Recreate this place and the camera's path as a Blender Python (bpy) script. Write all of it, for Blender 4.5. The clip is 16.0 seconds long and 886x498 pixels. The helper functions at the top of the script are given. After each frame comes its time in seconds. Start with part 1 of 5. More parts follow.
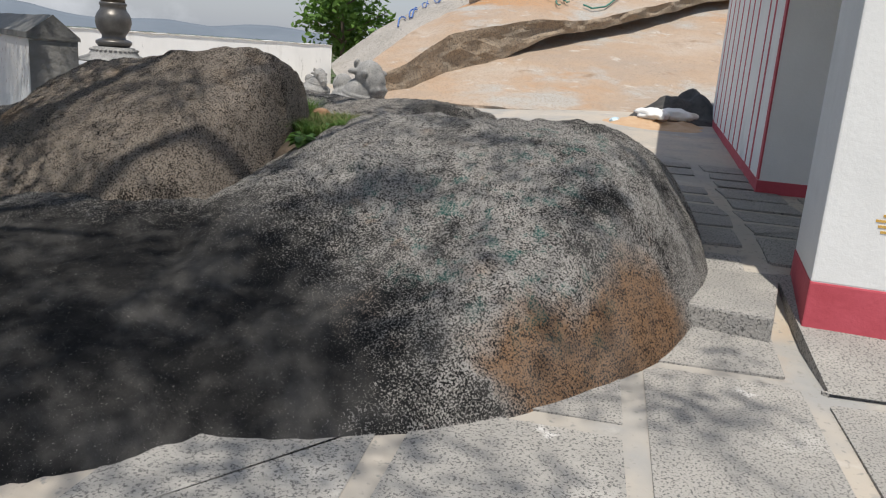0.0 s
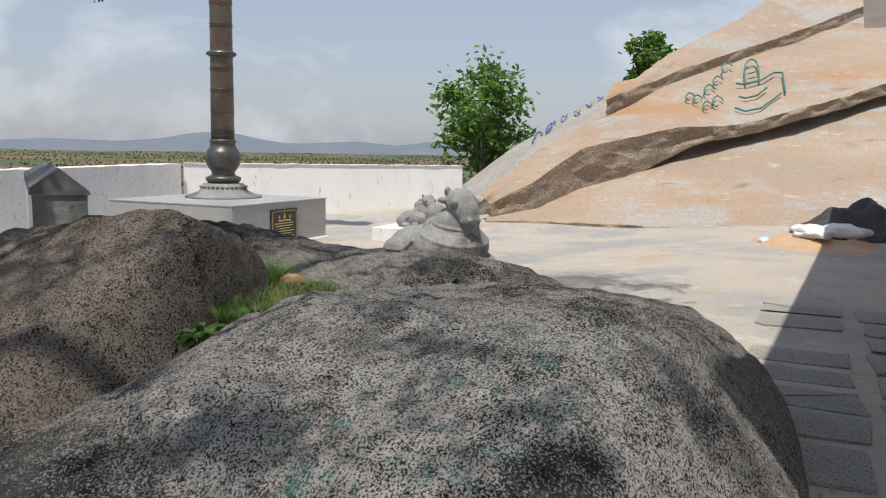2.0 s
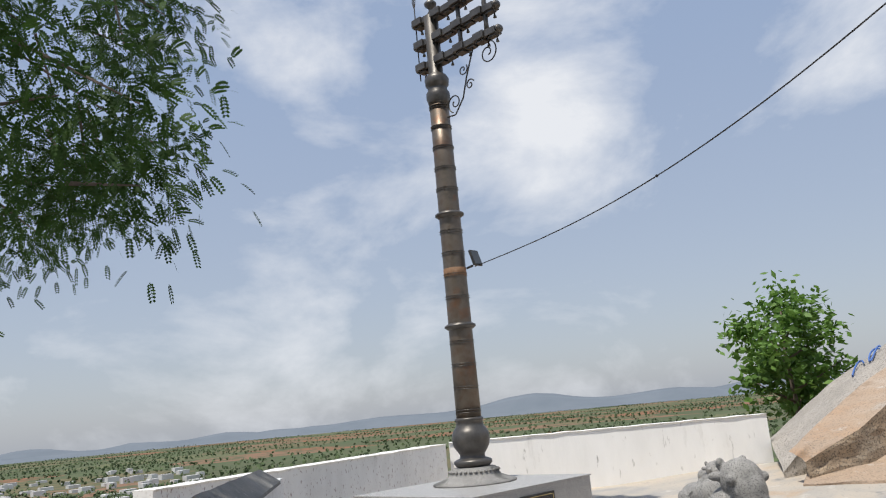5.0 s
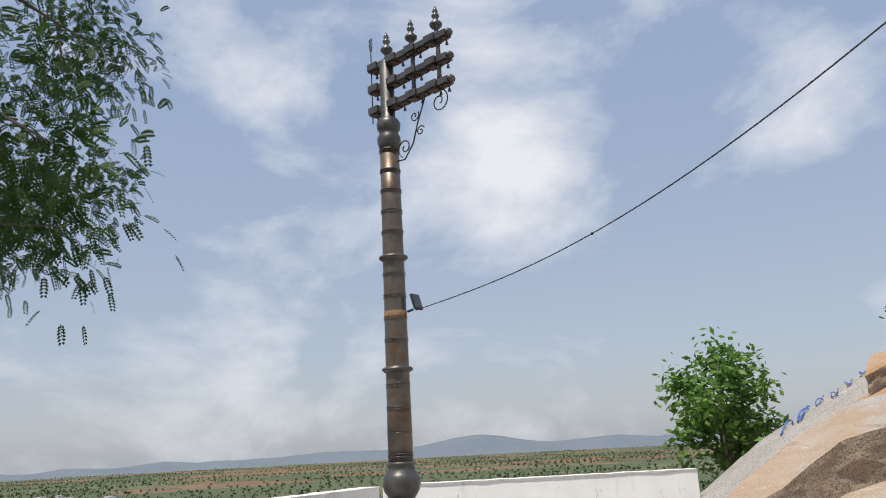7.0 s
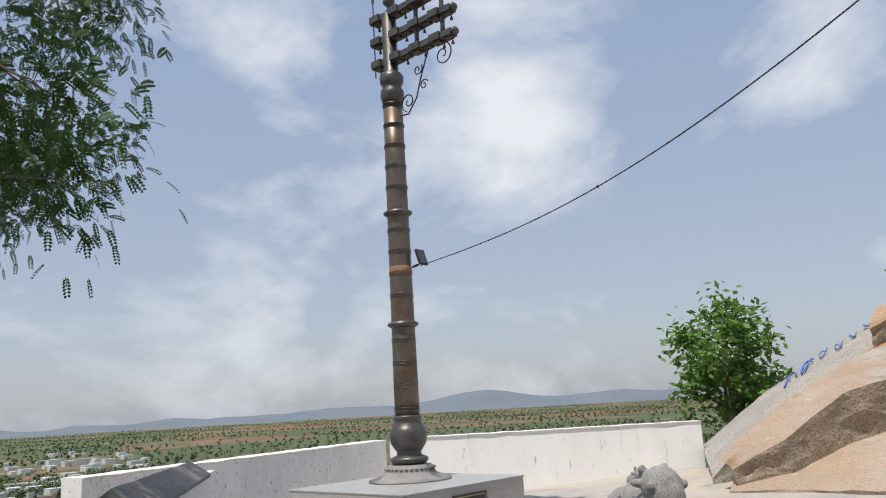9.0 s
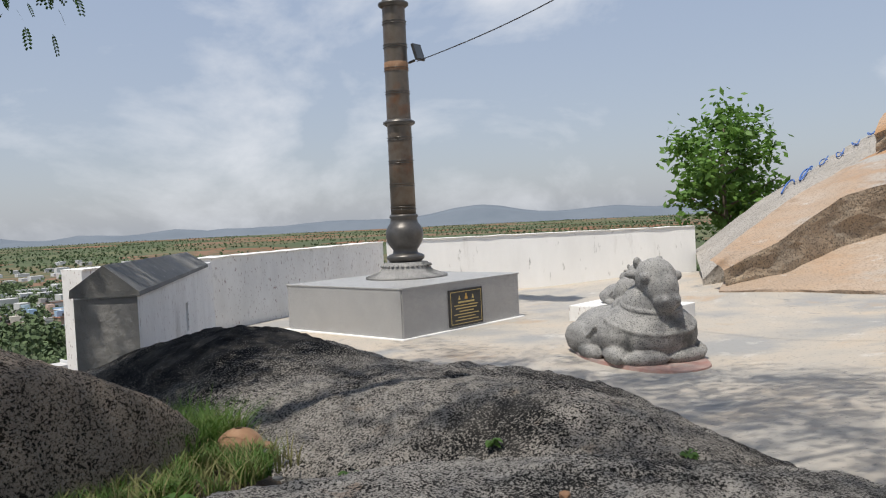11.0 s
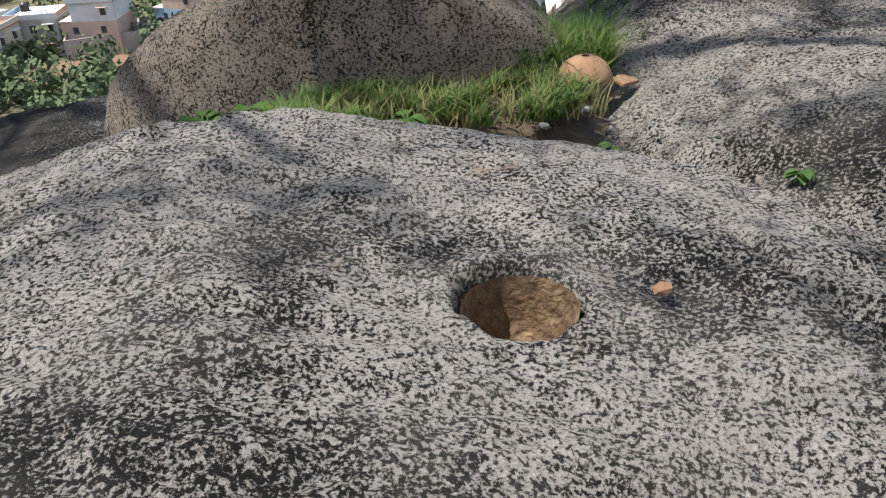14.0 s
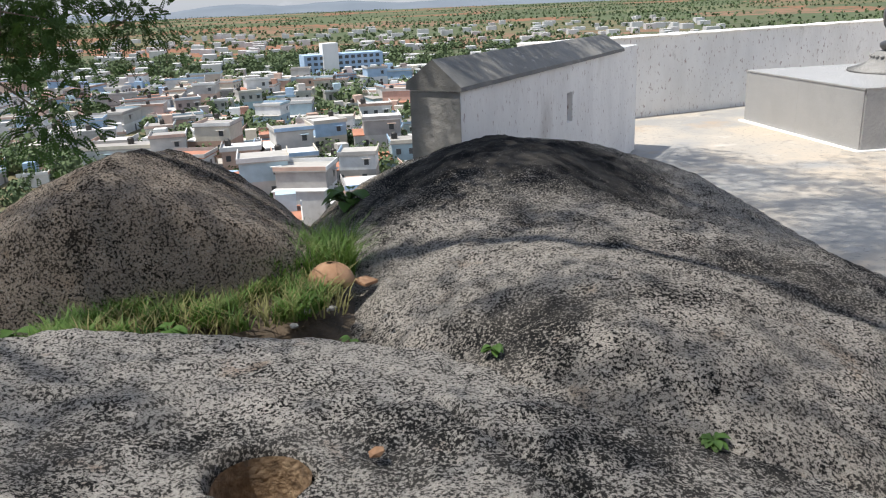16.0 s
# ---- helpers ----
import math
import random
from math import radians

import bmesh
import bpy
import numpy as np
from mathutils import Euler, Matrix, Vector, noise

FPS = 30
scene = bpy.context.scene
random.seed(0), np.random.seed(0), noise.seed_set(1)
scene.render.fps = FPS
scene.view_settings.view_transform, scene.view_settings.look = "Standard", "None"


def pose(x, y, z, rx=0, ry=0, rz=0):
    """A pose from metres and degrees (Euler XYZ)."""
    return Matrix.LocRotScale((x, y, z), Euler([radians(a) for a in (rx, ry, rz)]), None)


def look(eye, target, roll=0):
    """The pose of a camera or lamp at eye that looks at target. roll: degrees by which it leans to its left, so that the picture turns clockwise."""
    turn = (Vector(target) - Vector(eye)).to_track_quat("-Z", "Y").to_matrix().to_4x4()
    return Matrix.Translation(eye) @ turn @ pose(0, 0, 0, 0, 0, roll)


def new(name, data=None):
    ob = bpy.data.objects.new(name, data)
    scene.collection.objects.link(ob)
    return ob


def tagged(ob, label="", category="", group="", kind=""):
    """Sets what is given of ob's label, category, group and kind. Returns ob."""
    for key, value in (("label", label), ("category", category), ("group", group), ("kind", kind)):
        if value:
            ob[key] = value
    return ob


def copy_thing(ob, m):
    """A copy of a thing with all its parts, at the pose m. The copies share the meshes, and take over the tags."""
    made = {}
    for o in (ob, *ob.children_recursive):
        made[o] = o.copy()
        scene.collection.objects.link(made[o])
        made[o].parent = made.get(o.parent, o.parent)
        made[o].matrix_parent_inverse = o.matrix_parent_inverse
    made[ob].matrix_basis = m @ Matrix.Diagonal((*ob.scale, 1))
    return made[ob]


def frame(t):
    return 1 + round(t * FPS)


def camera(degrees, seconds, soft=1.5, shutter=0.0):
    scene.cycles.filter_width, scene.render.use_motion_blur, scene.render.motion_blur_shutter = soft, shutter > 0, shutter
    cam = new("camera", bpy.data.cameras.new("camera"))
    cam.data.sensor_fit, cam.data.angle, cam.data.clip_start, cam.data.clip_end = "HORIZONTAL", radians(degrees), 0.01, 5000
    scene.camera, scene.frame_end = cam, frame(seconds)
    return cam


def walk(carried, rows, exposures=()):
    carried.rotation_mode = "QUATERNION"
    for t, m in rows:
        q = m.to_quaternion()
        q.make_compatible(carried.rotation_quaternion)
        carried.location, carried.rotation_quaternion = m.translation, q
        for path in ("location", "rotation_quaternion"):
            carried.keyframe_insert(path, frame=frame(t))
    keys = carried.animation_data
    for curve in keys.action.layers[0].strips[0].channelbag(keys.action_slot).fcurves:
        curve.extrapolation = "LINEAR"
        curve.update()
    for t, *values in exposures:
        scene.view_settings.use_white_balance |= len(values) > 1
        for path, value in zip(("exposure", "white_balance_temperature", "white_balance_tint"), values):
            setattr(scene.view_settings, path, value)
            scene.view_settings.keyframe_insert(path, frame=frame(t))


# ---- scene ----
cam = camera(57.7, 16.0, soft=1.15)
PATH = [
    (0, (-1.347, 2.825, 1.308), (0.557, 3.192, 0.816), 4.3),
    (0.5, (-0.947, 2.565, 1.371), (0.967, 2.929, 0.916), 3.5),
    (1, (-0.498, 2.401, 1.402), (1.406, 2.841, 0.975), 3.3),
    (1.5, (-0.022, 2.382, 1.487), (1.87, 2.956, 1.184), 2.2),
    (2, (0.393, 2.265, 1.518), (2.203, 3.077, 1.267), 1.0),
    (2.5, (0.794, 2.274, 1.495), (2.517, 3.255, 1.233), 0.9),
    (3, (1.261, 2.384, 1.541), (2.944, 3.437, 1.301), -0.4),
    (3.5, (1.71, 2.344, 1.554), (3.249, 3.608, 1.371), -2.2),
    (4, (2.008, 2.393, 1.611), (3.417, 3.812, 1.629), -3.2),
    (4.5, (2.205, 2.455, 1.656), (3.572, 3.872, 2.009), -5.3),
    (7, (2.3, 2.192, 1.751), (3.751, 3.483, 2.231), -3.0),
    (7.5, (2.312, 2.2, 1.768), (3.762, 3.484, 2.265), -2.8),
    (8, (2.323, 2.263, 1.76), (3.768, 3.543, 2.281), -2.9),
    (8.5, (2.19, 2.31, 1.743), (3.626, 3.587, 2.298), -2.3),
    (9, (2.323, 2.221, 1.725), (3.779, 3.539, 2.102), -3.3),
    (9.5, (2.312, 2.185, 1.652), (3.809, 3.503, 1.797), -4.0),
    (9.7, (2.319, 2.19, 1.616), (3.823, 3.505, 1.701), -4.0),
    (11.8, (2.93, 2.483, 1.495), (4.241, 3.971, 1.24), -2.7),
    (12, (3.086, 2.461, 1.491), (4.222, 4.071, 1.15), -2.8),
    (12.5, (3.351, 2.4, 1.565), (4.068, 4.148, 0.909), -2.0),
    (13, (3.544, 2.42, 1.521), (3.936, 4.139, 0.577), -0.4),
    (13.5, (3.742, 2.457, 1.546), (3.786, 4.162, 0.502), -1.8),
    (14, (3.904, 2.383, 1.552), (3.66, 4.097, 0.551), -3.7),
    (14.5, (4.017, 2.269, 1.599), (3.671, 4.043, 0.744), -4.2),
    (15, (4.073, 2.19, 1.691), (3.892, 4.082, 1.068), -4.0),
    (15.5, (4.061, 2.127, 1.706), (4.185, 4.044, 1.15), -3.4),
    (16, (4.045, 2.067, 1.696), (4.316, 3.957, 1.1), -2.4),
]
walk(cam, [(t, look(eye, target, roll)) for t, eye, target, roll in PATH], [(0.0, 0.0), (9.7, 0.0), (12.0, -0.05), (13.0, 0.50), (14.0, 0.72), (14.5, 0.76), (15.3, 0.50), (16.0, 0.44)])

# ---- world, sun, exposure ----
SUN = Vector((-0.41, -0.06, 1.0)).normalized()
world = bpy.data.worlds.new("sky")
scene.world = world
world.use_nodes = True
wn, wl = world.node_tree.nodes, world.node_tree.links
wn.clear()
w_out, w_bg, w_sky = wn.new("ShaderNodeOutputWorld"), wn.new("ShaderNodeBackground"), wn.new("ShaderNodeTexSky")
w_sky.sky_type, w_sky.sun_disc = "NISHITA", False
w_sky.sun_elevation, w_sky.sun_rotation = math.asin(SUN.z), math.atan2(SUN.x, SUN.y)
w_sky.air_density, w_sky.dust_density, w_sky.ozone_density = 1.0, 1.5, 1.0
w_tc, w_map, w_noise, w_ramp, w_mix = (wn.new(k) for k in ("ShaderNodeTexCoord", "ShaderNodeMapping", "ShaderNodeTexNoise", "ShaderNodeValToRGB", "ShaderNodeMix"))
w_map.inputs["Scale"].default_value = (1.0, 1.0, 1.9)
w_map.inputs["Location"].default_value = (0.35, 0.1, 0.2)
w_noise.inputs["Scale"].default_value, w_noise.inputs["Detail"].default_value, w_noise.inputs["Roughness"].default_value = 3.6, 9.0, 0.58
w_noise.inputs["Distortion"].default_value = 0.25
w_ramp.color_ramp.elements[0].position, w_ramp.color_ramp.elements[1].position = 0.53, 0.80
w_mix.data_type = "RGBA"
w_mix.inputs["B"].default_value = (7.0, 7.2, 7.6, 1)
wl.new(w_tc.outputs["Generated"], w_map.inputs["Vector"])
wl.new(w_map.outputs["Vector"], w_noise.inputs["Vector"])
density = w_noise.outputs["Fac"]
for towards, size, gain in (((0.76, 0.55, 0.345), 0.24, 0.22), ((0.66, 0.56, 0.50), 0.13, 0.18), ((0.545, 0.73, 0.413), 0.12, 0.17), ((0.893, 0.29, 0.33), 0.19, 0.19), ((0.43, 0.75, 0.50), 0.12, 0.15), ((-0.5, 0.3, 0.8), 0.9, 0.12), ((0.2, -0.9, 0.4), 0.8, 0.12)):
    w_far, w_fade, w_add = wn.new("ShaderNodeVectorMath"), wn.new("ShaderNodeMapRange"), wn.new("ShaderNodeMath")
    w_far.operation, w_add.operation = "DISTANCE", "ADD"
    w_fade.interpolation_type = "SMOOTHERSTEP"
    wl.new(w_tc.outputs["Generated"], w_far.inputs[0])
    w_far.inputs[1].default_value = Vector(towards).normalized()
    wl.new(w_far.outputs["Value"], w_fade.inputs["Value"])
    for k, q in (("From Min", size), ("From Max", 0.0), ("To Min", 0.0), ("To Max", gain)):
        w_fade.inputs[k].default_value = q
    wl.new(density, w_add.inputs[0])
    wl.new(w_fade.outputs["Result"], w_add.inputs[1])
    density = w_add.outputs["Value"]
w_sep, w_low, w_air, w_haze = wn.new("ShaderNodeSeparateXYZ"), wn.new("ShaderNodeMapRange"), wn.new("ShaderNodeMix"), wn.new("ShaderNodeMix")
wl.new(w_tc.outputs["Generated"], w_sep.inputs["Vector"])
wl.new(w_sep.outputs["Z"], w_low.inputs["Value"])
w_low.inputs["From Min"].default_value, w_low.inputs["From Max"].default_value = 0.02, 0.42
w_air.data_type = w_haze.data_type = "RGBA"
w_air.inputs["A"].default_value, w_air.inputs["B"].default_value = (4.45, 4.75, 5.4, 1), (3.5, 4.35, 6.0, 1)
wl.new(w_low.outputs["Result"], w_air.inputs["Factor"])
w_haze.inputs["Factor"].default_value = 0.66
wl.new(w_sky.outputs["Color"], w_haze.inputs["A"])
wl.new(w_air.outputs["Result"], w_haze.inputs["B"])
wl.new(density, w_ramp.inputs["Fac"])
wl.new(w_haze.outputs["Result"], w_mix.inputs["A"])
wl.new(w_ramp.outputs["Color"], w_mix.inputs["Factor"])
wl.new(w_mix.outputs["Result"], w_bg.inputs["Color"])
w_bg.inputs["Strength"].default_value = 0.115
wl.new(w_bg.outputs["Background"], w_out.inputs["Surface"])
sun = new("sun", bpy.data.lights.new("sun", "SUN"))
sun.data.energy, sun.data.angle, sun.data.color = 4.4, radians(0.6), (1.0, 0.95, 0.86)
sun.matrix_world = look(SUN * 50, (0, 0, 0))


# ---- materials ----
def material(name, colors, scale=4.0, rough=0.85, metal=0.0, bump=0.2, bump_scale=None, detail=6.0, stops=None, stain=None, stain_scale=0.7, stain_cut=(0.5, 0.65), speck=None, speck_scale=60.0, speck_cut=(0.5, 0.6), per_object=None, stretch=(1, 1, 1), distance=0.02):
    """colors along a noise; a second, larger noise lays a stain colour over it; a third, fine one lays specks; per_object picks one of several colours for each object."""
    m = bpy.data.materials.new(name)
    m.use_nodes = True
    n, l = m.node_tree.nodes, m.node_tree.links
    b = n["Principled BSDF"]
    tc, mp = n.new("ShaderNodeTexCoord"), n.new("ShaderNodeMapping")
    mp.inputs["Scale"].default_value = stretch
    l.new(tc.outputs["Object"], mp.inputs["Vector"])

    def noisy(s, d=detail, r=0.6):
        t = n.new("ShaderNodeTexNoise")
        t.inputs["Scale"].default_value, t.inputs["Detail"].default_value, t.inputs["Roughness"].default_value = s, d, r
        l.new(mp.outputs["Vector"], t.inputs["Vector"])
        return t.outputs["Fac"]

    def ramp(fac, cols, pos):
        r = n.new("ShaderNodeValToRGB")
        e = r.color_ramp.elements
        while len(e) < len(cols):
            e.new(0.5)
        for i, (c, p) in enumerate(zip(cols, pos)):
            e[i].position, e[i].color = p, (*c, 1) if len(c) == 3 else c
        l.new(fac, r.inputs["Fac"])
        return r.outputs["Color"]

    def mix(fac, a, bb, mode="MIX"):
        x = n.new("ShaderNodeMix")
        x.data_type, x.blend_type = "RGBA", mode
        if isinstance(fac, float):
            x.inputs["Factor"].default_value = fac
        else:
            l.new(fac, x.inputs["Factor"])
        for s, v in (("A", a), ("B", bb)):
            if isinstance(v, tuple):
                x.inputs[s].default_value = (*v, 1)
            else:
                l.new(v, x.inputs[s])
        return x.outputs["Result"]

    col = ramp(noisy(scale), colors, stops or [0.3 + 0.4 * i / max(1, len(colors) - 1) for i in range(len(colors))])
    if per_object:
        oi = n.new("ShaderNodeObjectInfo")
        pick = ramp(oi.outputs["Random"], per_object, [i / len(per_object) for i in range(len(per_object))])
        n[pick.node.name].color_ramp.interpolation = "CONSTANT"
        col = mix(1.0, pick, col, "MULTIPLY")
    for i, (c, s, cut) in enumerate(stain or []):
        col = mix(ramp(noisy(s), [(0, 0, 0), (1, 1, 1)], cut), col, c)
    if speck:
        col = mix(ramp(noisy(speck_scale, 2.0), [(0, 0, 0), (1, 1, 1)], speck_cut), col, speck)
    l.new(col, b.inputs["Base Color"])
    b.inputs["Roughness"].default_value, b.inputs["Metallic"].default_value = rough, metal
    if bump:
        bp = n.new("ShaderNodeBump")
        bp.inputs["Strength"].default_value, bp.inputs["Distance"].default_value = bump, distance
        l.new(noisy(bump_scale or scale * 3), bp.inputs["Height"])
        l.new(bp.outputs["Normal"], b.inputs["Normal"])
    return m


def granite(name, pale, dark, lichen, tan, speck_scale=120.0, cut=(0.497, 0.545), lichen_cut=(0.48, 0.62), tan_cut=(0.64, 0.72), shift=0.0, bump=0.75, black_at=(), bare_at=(), white_at=(), paint_at=()):
    """Weathered granite: pale crystals, black lichen specks that thicken in patches, bare tan patches."""
    m = bpy.data.materials.new(name)
    m.use_nodes = True
    n, l = m.node_tree.nodes, m.node_tree.links
    b = n["Principled BSDF"]
    tc, mp = n.new("ShaderNodeTexCoord"), n.new("ShaderNodeMapping")
    mp.inputs["Location"].default_value = (shift, shift * 0.7, 0)
    l.new(tc.outputs["Object"], mp.inputs["Vector"])

    def noisy(s, d, r=0.6):
        t = n.new("ShaderNodeTexNoise")
        t.inputs["Scale"].default_value, t.inputs["Detail"].default_value, t.inputs["Roughness"].default_value = s, d, r
        l.new(mp.outputs["Vector"], t.inputs["Vector"])
        return t.outputs["Fac"]

    def mr(v, lo, hi, a=0.0, z=1.0):
        x = n.new("ShaderNodeMapRange")
        l.new(v, x.inputs["Value"])
        for k, q in (("From Min", lo), ("From Max", hi), ("To Min", a), ("To Max", z)):
            x.inputs[k].default_value = q
        return x.outputs["Result"]

    def math_(op, a, c):
        x = n.new("ShaderNodeMath")
        x.operation = op
        for i, v in enumerate((a, c)):
            if isinstance(v, float):
                x.inputs[i].default_value = v
            else:
                l.new(v, x.inputs[i])
        return x.outputs["Value"]

    def mix(fac, a, c):
        x = n.new("ShaderNodeMix")
        x.data_type = "RGBA"
        l.new(fac, x.inputs["Factor"])
        for s, v in (("A", a), ("B", c)):
            if isinstance(v, tuple):
                x.inputs[s].default_value = (*v, 1)
            else:
                l.new(v, x.inputs[s])
        return x.outputs["Result"]

    fine, grain, broad = noisy(speck_scale, 6.0, 0.74), noisy(speck_scale * 3, 3.0), noisy(1.3, 6.0, 0.65)
    middle = noisy(17.0, 5.0, 0.7)
    crystal = n.new("ShaderNodeTexVoronoi")
    crystal.inputs["Scale"].default_value = speck_scale * 1.5
    l.new(mp.outputs["Vector"], crystal.inputs["Vector"])
    tone = n.new("ShaderNodeSeparateColor")
    l.new(crystal.outputs["Color"], tone.inputs["Color"])
    rock = mix(mr(grain, 0.35, 0.65), tuple(c * 0.62 for c in pale), pale)
    rock = mix(mr(tone.outputs["Red"], 0.72, 1.0, 0.0, 0.5), rock, (0.62, 0.60, 0.575))
    rock = mix(mr(tone.outputs["Green"], 0.8, 1.0, 0.0, 0.5), rock, tuple(0.75 * p + 0.25 * t for p, t in zip(pale, tan)))
    rock = mix(mr(noisy(0.9, 5.0), *tan_cut, 0.0, 0.8), rock, tan)
    rock = mix(mr(noisy(5.5, 4.0), 0.63, 0.70, 0.0, 0.5), rock, tan)
    patch = mr(broad, *lichen_cut)

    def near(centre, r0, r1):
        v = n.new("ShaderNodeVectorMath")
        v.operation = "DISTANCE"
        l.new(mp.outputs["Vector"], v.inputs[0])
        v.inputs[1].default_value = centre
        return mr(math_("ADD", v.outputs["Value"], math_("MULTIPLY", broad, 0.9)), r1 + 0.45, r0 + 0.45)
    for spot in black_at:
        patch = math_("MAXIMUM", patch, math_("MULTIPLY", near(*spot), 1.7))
    for spot in bare_at:
        bare = near(*spot)
        patch = math_("MULTIPLY", patch, math_("SUBTRACT", 1.0, bare))
        rock = mix(bare, rock, tan)
    for spot in white_at:
        white = math_("MULTIPLY", near(*spot), mr(noisy(7.0, 6.0, 0.7), 0.44, 0.6))
        patch = math_("MULTIPLY", patch, math_("SUBTRACT", 1.0, white))
        rock = mix(white, rock, (0.60, 0.58, 0.55))
    rock = mix(mr(noisy(speck_scale * 2.1, 3.0, 0.7), 0.52, 0.60, 0.0, 0.5), rock, tuple(0.33 * c for c in pale))
    fine = math_("ADD", fine, mr(tone.outputs["Blue"], 0.0, 1.0, -0.026, 0.026))
    level = math_("ADD", math_("ADD", fine, math_("MULTIPLY", patch, 0.095)), mr(middle, 0.25, 0.75, -0.055, 0.055))
    rock = mix(mr(level, cut[0], cut[1]), rock, dark)
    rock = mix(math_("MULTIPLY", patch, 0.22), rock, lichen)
    rock = mix(mr(noisy(3.5, 5.0), 0.42, 0.72, 0.0, 0.3), rock, tuple(0.5 * c for c in pale))
    for spot in paint_at:
        rock = mix(math_("MULTIPLY", near(*spot), math_("MULTIPLY", mr(noisy(9.0, 4.0), 0.53, 0.62, 0.0, 0.8), mr(fine, 0.38, 0.55))), rock, (0.02, 0.13, 0.115))
    l.new(rock, b.inputs["Base Color"])
    b.inputs["Roughness"].default_value = 0.9
    b.inputs["Specular IOR Level"].default_value = 0.08
    bp = n.new("ShaderNodeBump")
    bp.inputs["Strength"].default_value, bp.inputs["Distance"].default_value = bump, 0.045
    l.new(math_("ADD", math_("SUBTRACT", math_("MULTIPLY", middle, 1.3), mr(level, cut[0], cut[1], 0.0, 0.35)), math_("ADD", fine, math_("MULTIPLY", noisy(7.0, 7.0, 0.7), 2.4))), bp.inputs["Height"])
    l.new(bp.outputs["Normal"], b.inputs["Normal"])
    return m


# black_at: lichen over the left flank, blackened further to stand in for shade.
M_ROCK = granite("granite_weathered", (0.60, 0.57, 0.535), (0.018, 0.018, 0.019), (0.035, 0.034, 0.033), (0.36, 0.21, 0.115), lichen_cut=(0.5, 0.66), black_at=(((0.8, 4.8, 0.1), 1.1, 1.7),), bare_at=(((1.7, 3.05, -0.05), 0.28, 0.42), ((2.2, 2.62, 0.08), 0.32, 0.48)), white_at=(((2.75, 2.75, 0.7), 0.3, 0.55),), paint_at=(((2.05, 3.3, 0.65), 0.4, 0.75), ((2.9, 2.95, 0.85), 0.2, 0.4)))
M_ROCK2 = granite("granite_brown", (0.58, 0.49, 0.41), (0.02, 0.017, 0.015), (0.08, 0.065, 0.052), (0.36, 0.25, 0.16), cut=(0.50, 0.56), lichen_cut=(0.56, 0.74), shift=3.0, bump=0.9)
M_ROCK3 = granite("granite_blackened", (0.56, 0.52, 0.475), (0.012, 0.012, 0.013), (0.022, 0.022, 0.024), (0.40, 0.29, 0.20), lichen_cut=(0.49, 0.66), shift=7.0, black_at=(((12.0, 11.2, 1.0), 0.5, 1.15),))
M_SLAB = material("orange_granite_sheet", [(0.32, 0.26, 0.21), (0.38, 0.28, 0.20), (0.42, 0.355, 0.295)], 0.6, bump=0.7, bump_scale=6, stain=[((0.40, 0.215, 0.095), 0.4, (0.52, 0.66)), ((0.37, 0.35, 0.32), 0.7, (0.54, 0.62)), ((0.24, 0.16, 0.10), 1.9, (0.62, 0.72)), ((0.46, 0.41, 0.36), 4.5, (0.60, 0.7))], speck=(0.22, 0.17, 0.13), speck_scale=60, speck_cut=(0.52, 0.66), distance=0.05, stretch=(1, 0.5, 1))
M_SLAB_GREY = material("grey_granite_sheet", [(0.33, 0.30, 0.26), (0.42, 0.38, 0.34)], 1.2, bump=0.6, bump_scale=5, speck=(0.17, 0.16, 0.145), speck_scale=28, speck_cut=(0.52, 0.62), distance=0.06)
# Broken front edges of the sheets, in darker tones than their tops.
M_SLAB_CUT = material("darker_granite_break", [(0.20, 0.16, 0.12), (0.36, 0.28, 0.2), (0.28, 0.24, 0.19)], 1.6, bump=0.9, bump_scale=3, speck=(0.13, 0.105, 0.08), speck_scale=38, speck_cut=(0.52, 0.62), distance=0.08)
M_CEMENT = material("cement_floor", [(0.33, 0.315, 0.29), (0.42, 0.375, 0.32), (0.47, 0.395, 0.31)], 0.6, bump=0.3, bump_scale=14, stain=[((0.30, 0.295, 0.285), 0.45, (0.5, 0.6)), ((0.52, 0.49, 0.45), 2.3, (0.60, 0.74)), ((0.24, 0.235, 0.225), 2.6, (0.62, 0.72)), ((0.40, 0.30, 0.21), 0.8, (0.60, 0.74))], speck=(0.26, 0.25, 0.23), speck_scale=25, speck_cut=(0.6, 0.7))
M_FLAG = material("paving_stone", [(0.27, 0.26, 0.245), (0.38, 0.36, 0.33)], 2.5, bump=0.6, bump_scale=45, stain=[((0.46, 0.44, 0.41), 1.2, (0.58, 0.7)), ((0.6, 0.58, 0.56), 3.0, (0.66, 0.71))], speck=(0.12, 0.115, 0.11), speck_scale=95, speck_cut=(0.53, 0.62))
M_WASH = material("limewash", [(0.72, 0.71, 0.69), (0.84, 0.83, 0.81)], 3.0, bump=0.5, bump_scale=22, stain=[((0.55, 0.53, 0.50), 1.1, (0.62, 0.76)), ((0.36, 0.35, 0.33), 5.0, (0.66, 0.76))], speck=(0.40, 0.33, 0.31), speck_scale=34, speck_cut=(0.62, 0.70), stretch=(1, 1, 0.4))
M_WHITE = material("white_parapet_paint", [(0.76, 0.75, 0.73), (0.84, 0.83, 0.81)], 2.0, bump=0.35, bump_scale=18, stain=[((0.58, 0.56, 0.53), 2.2, (0.62, 0.76)), ((0.34, 0.33, 0.31), 7.0, (0.63, 0.71))], stretch=(1, 1, 0.3))
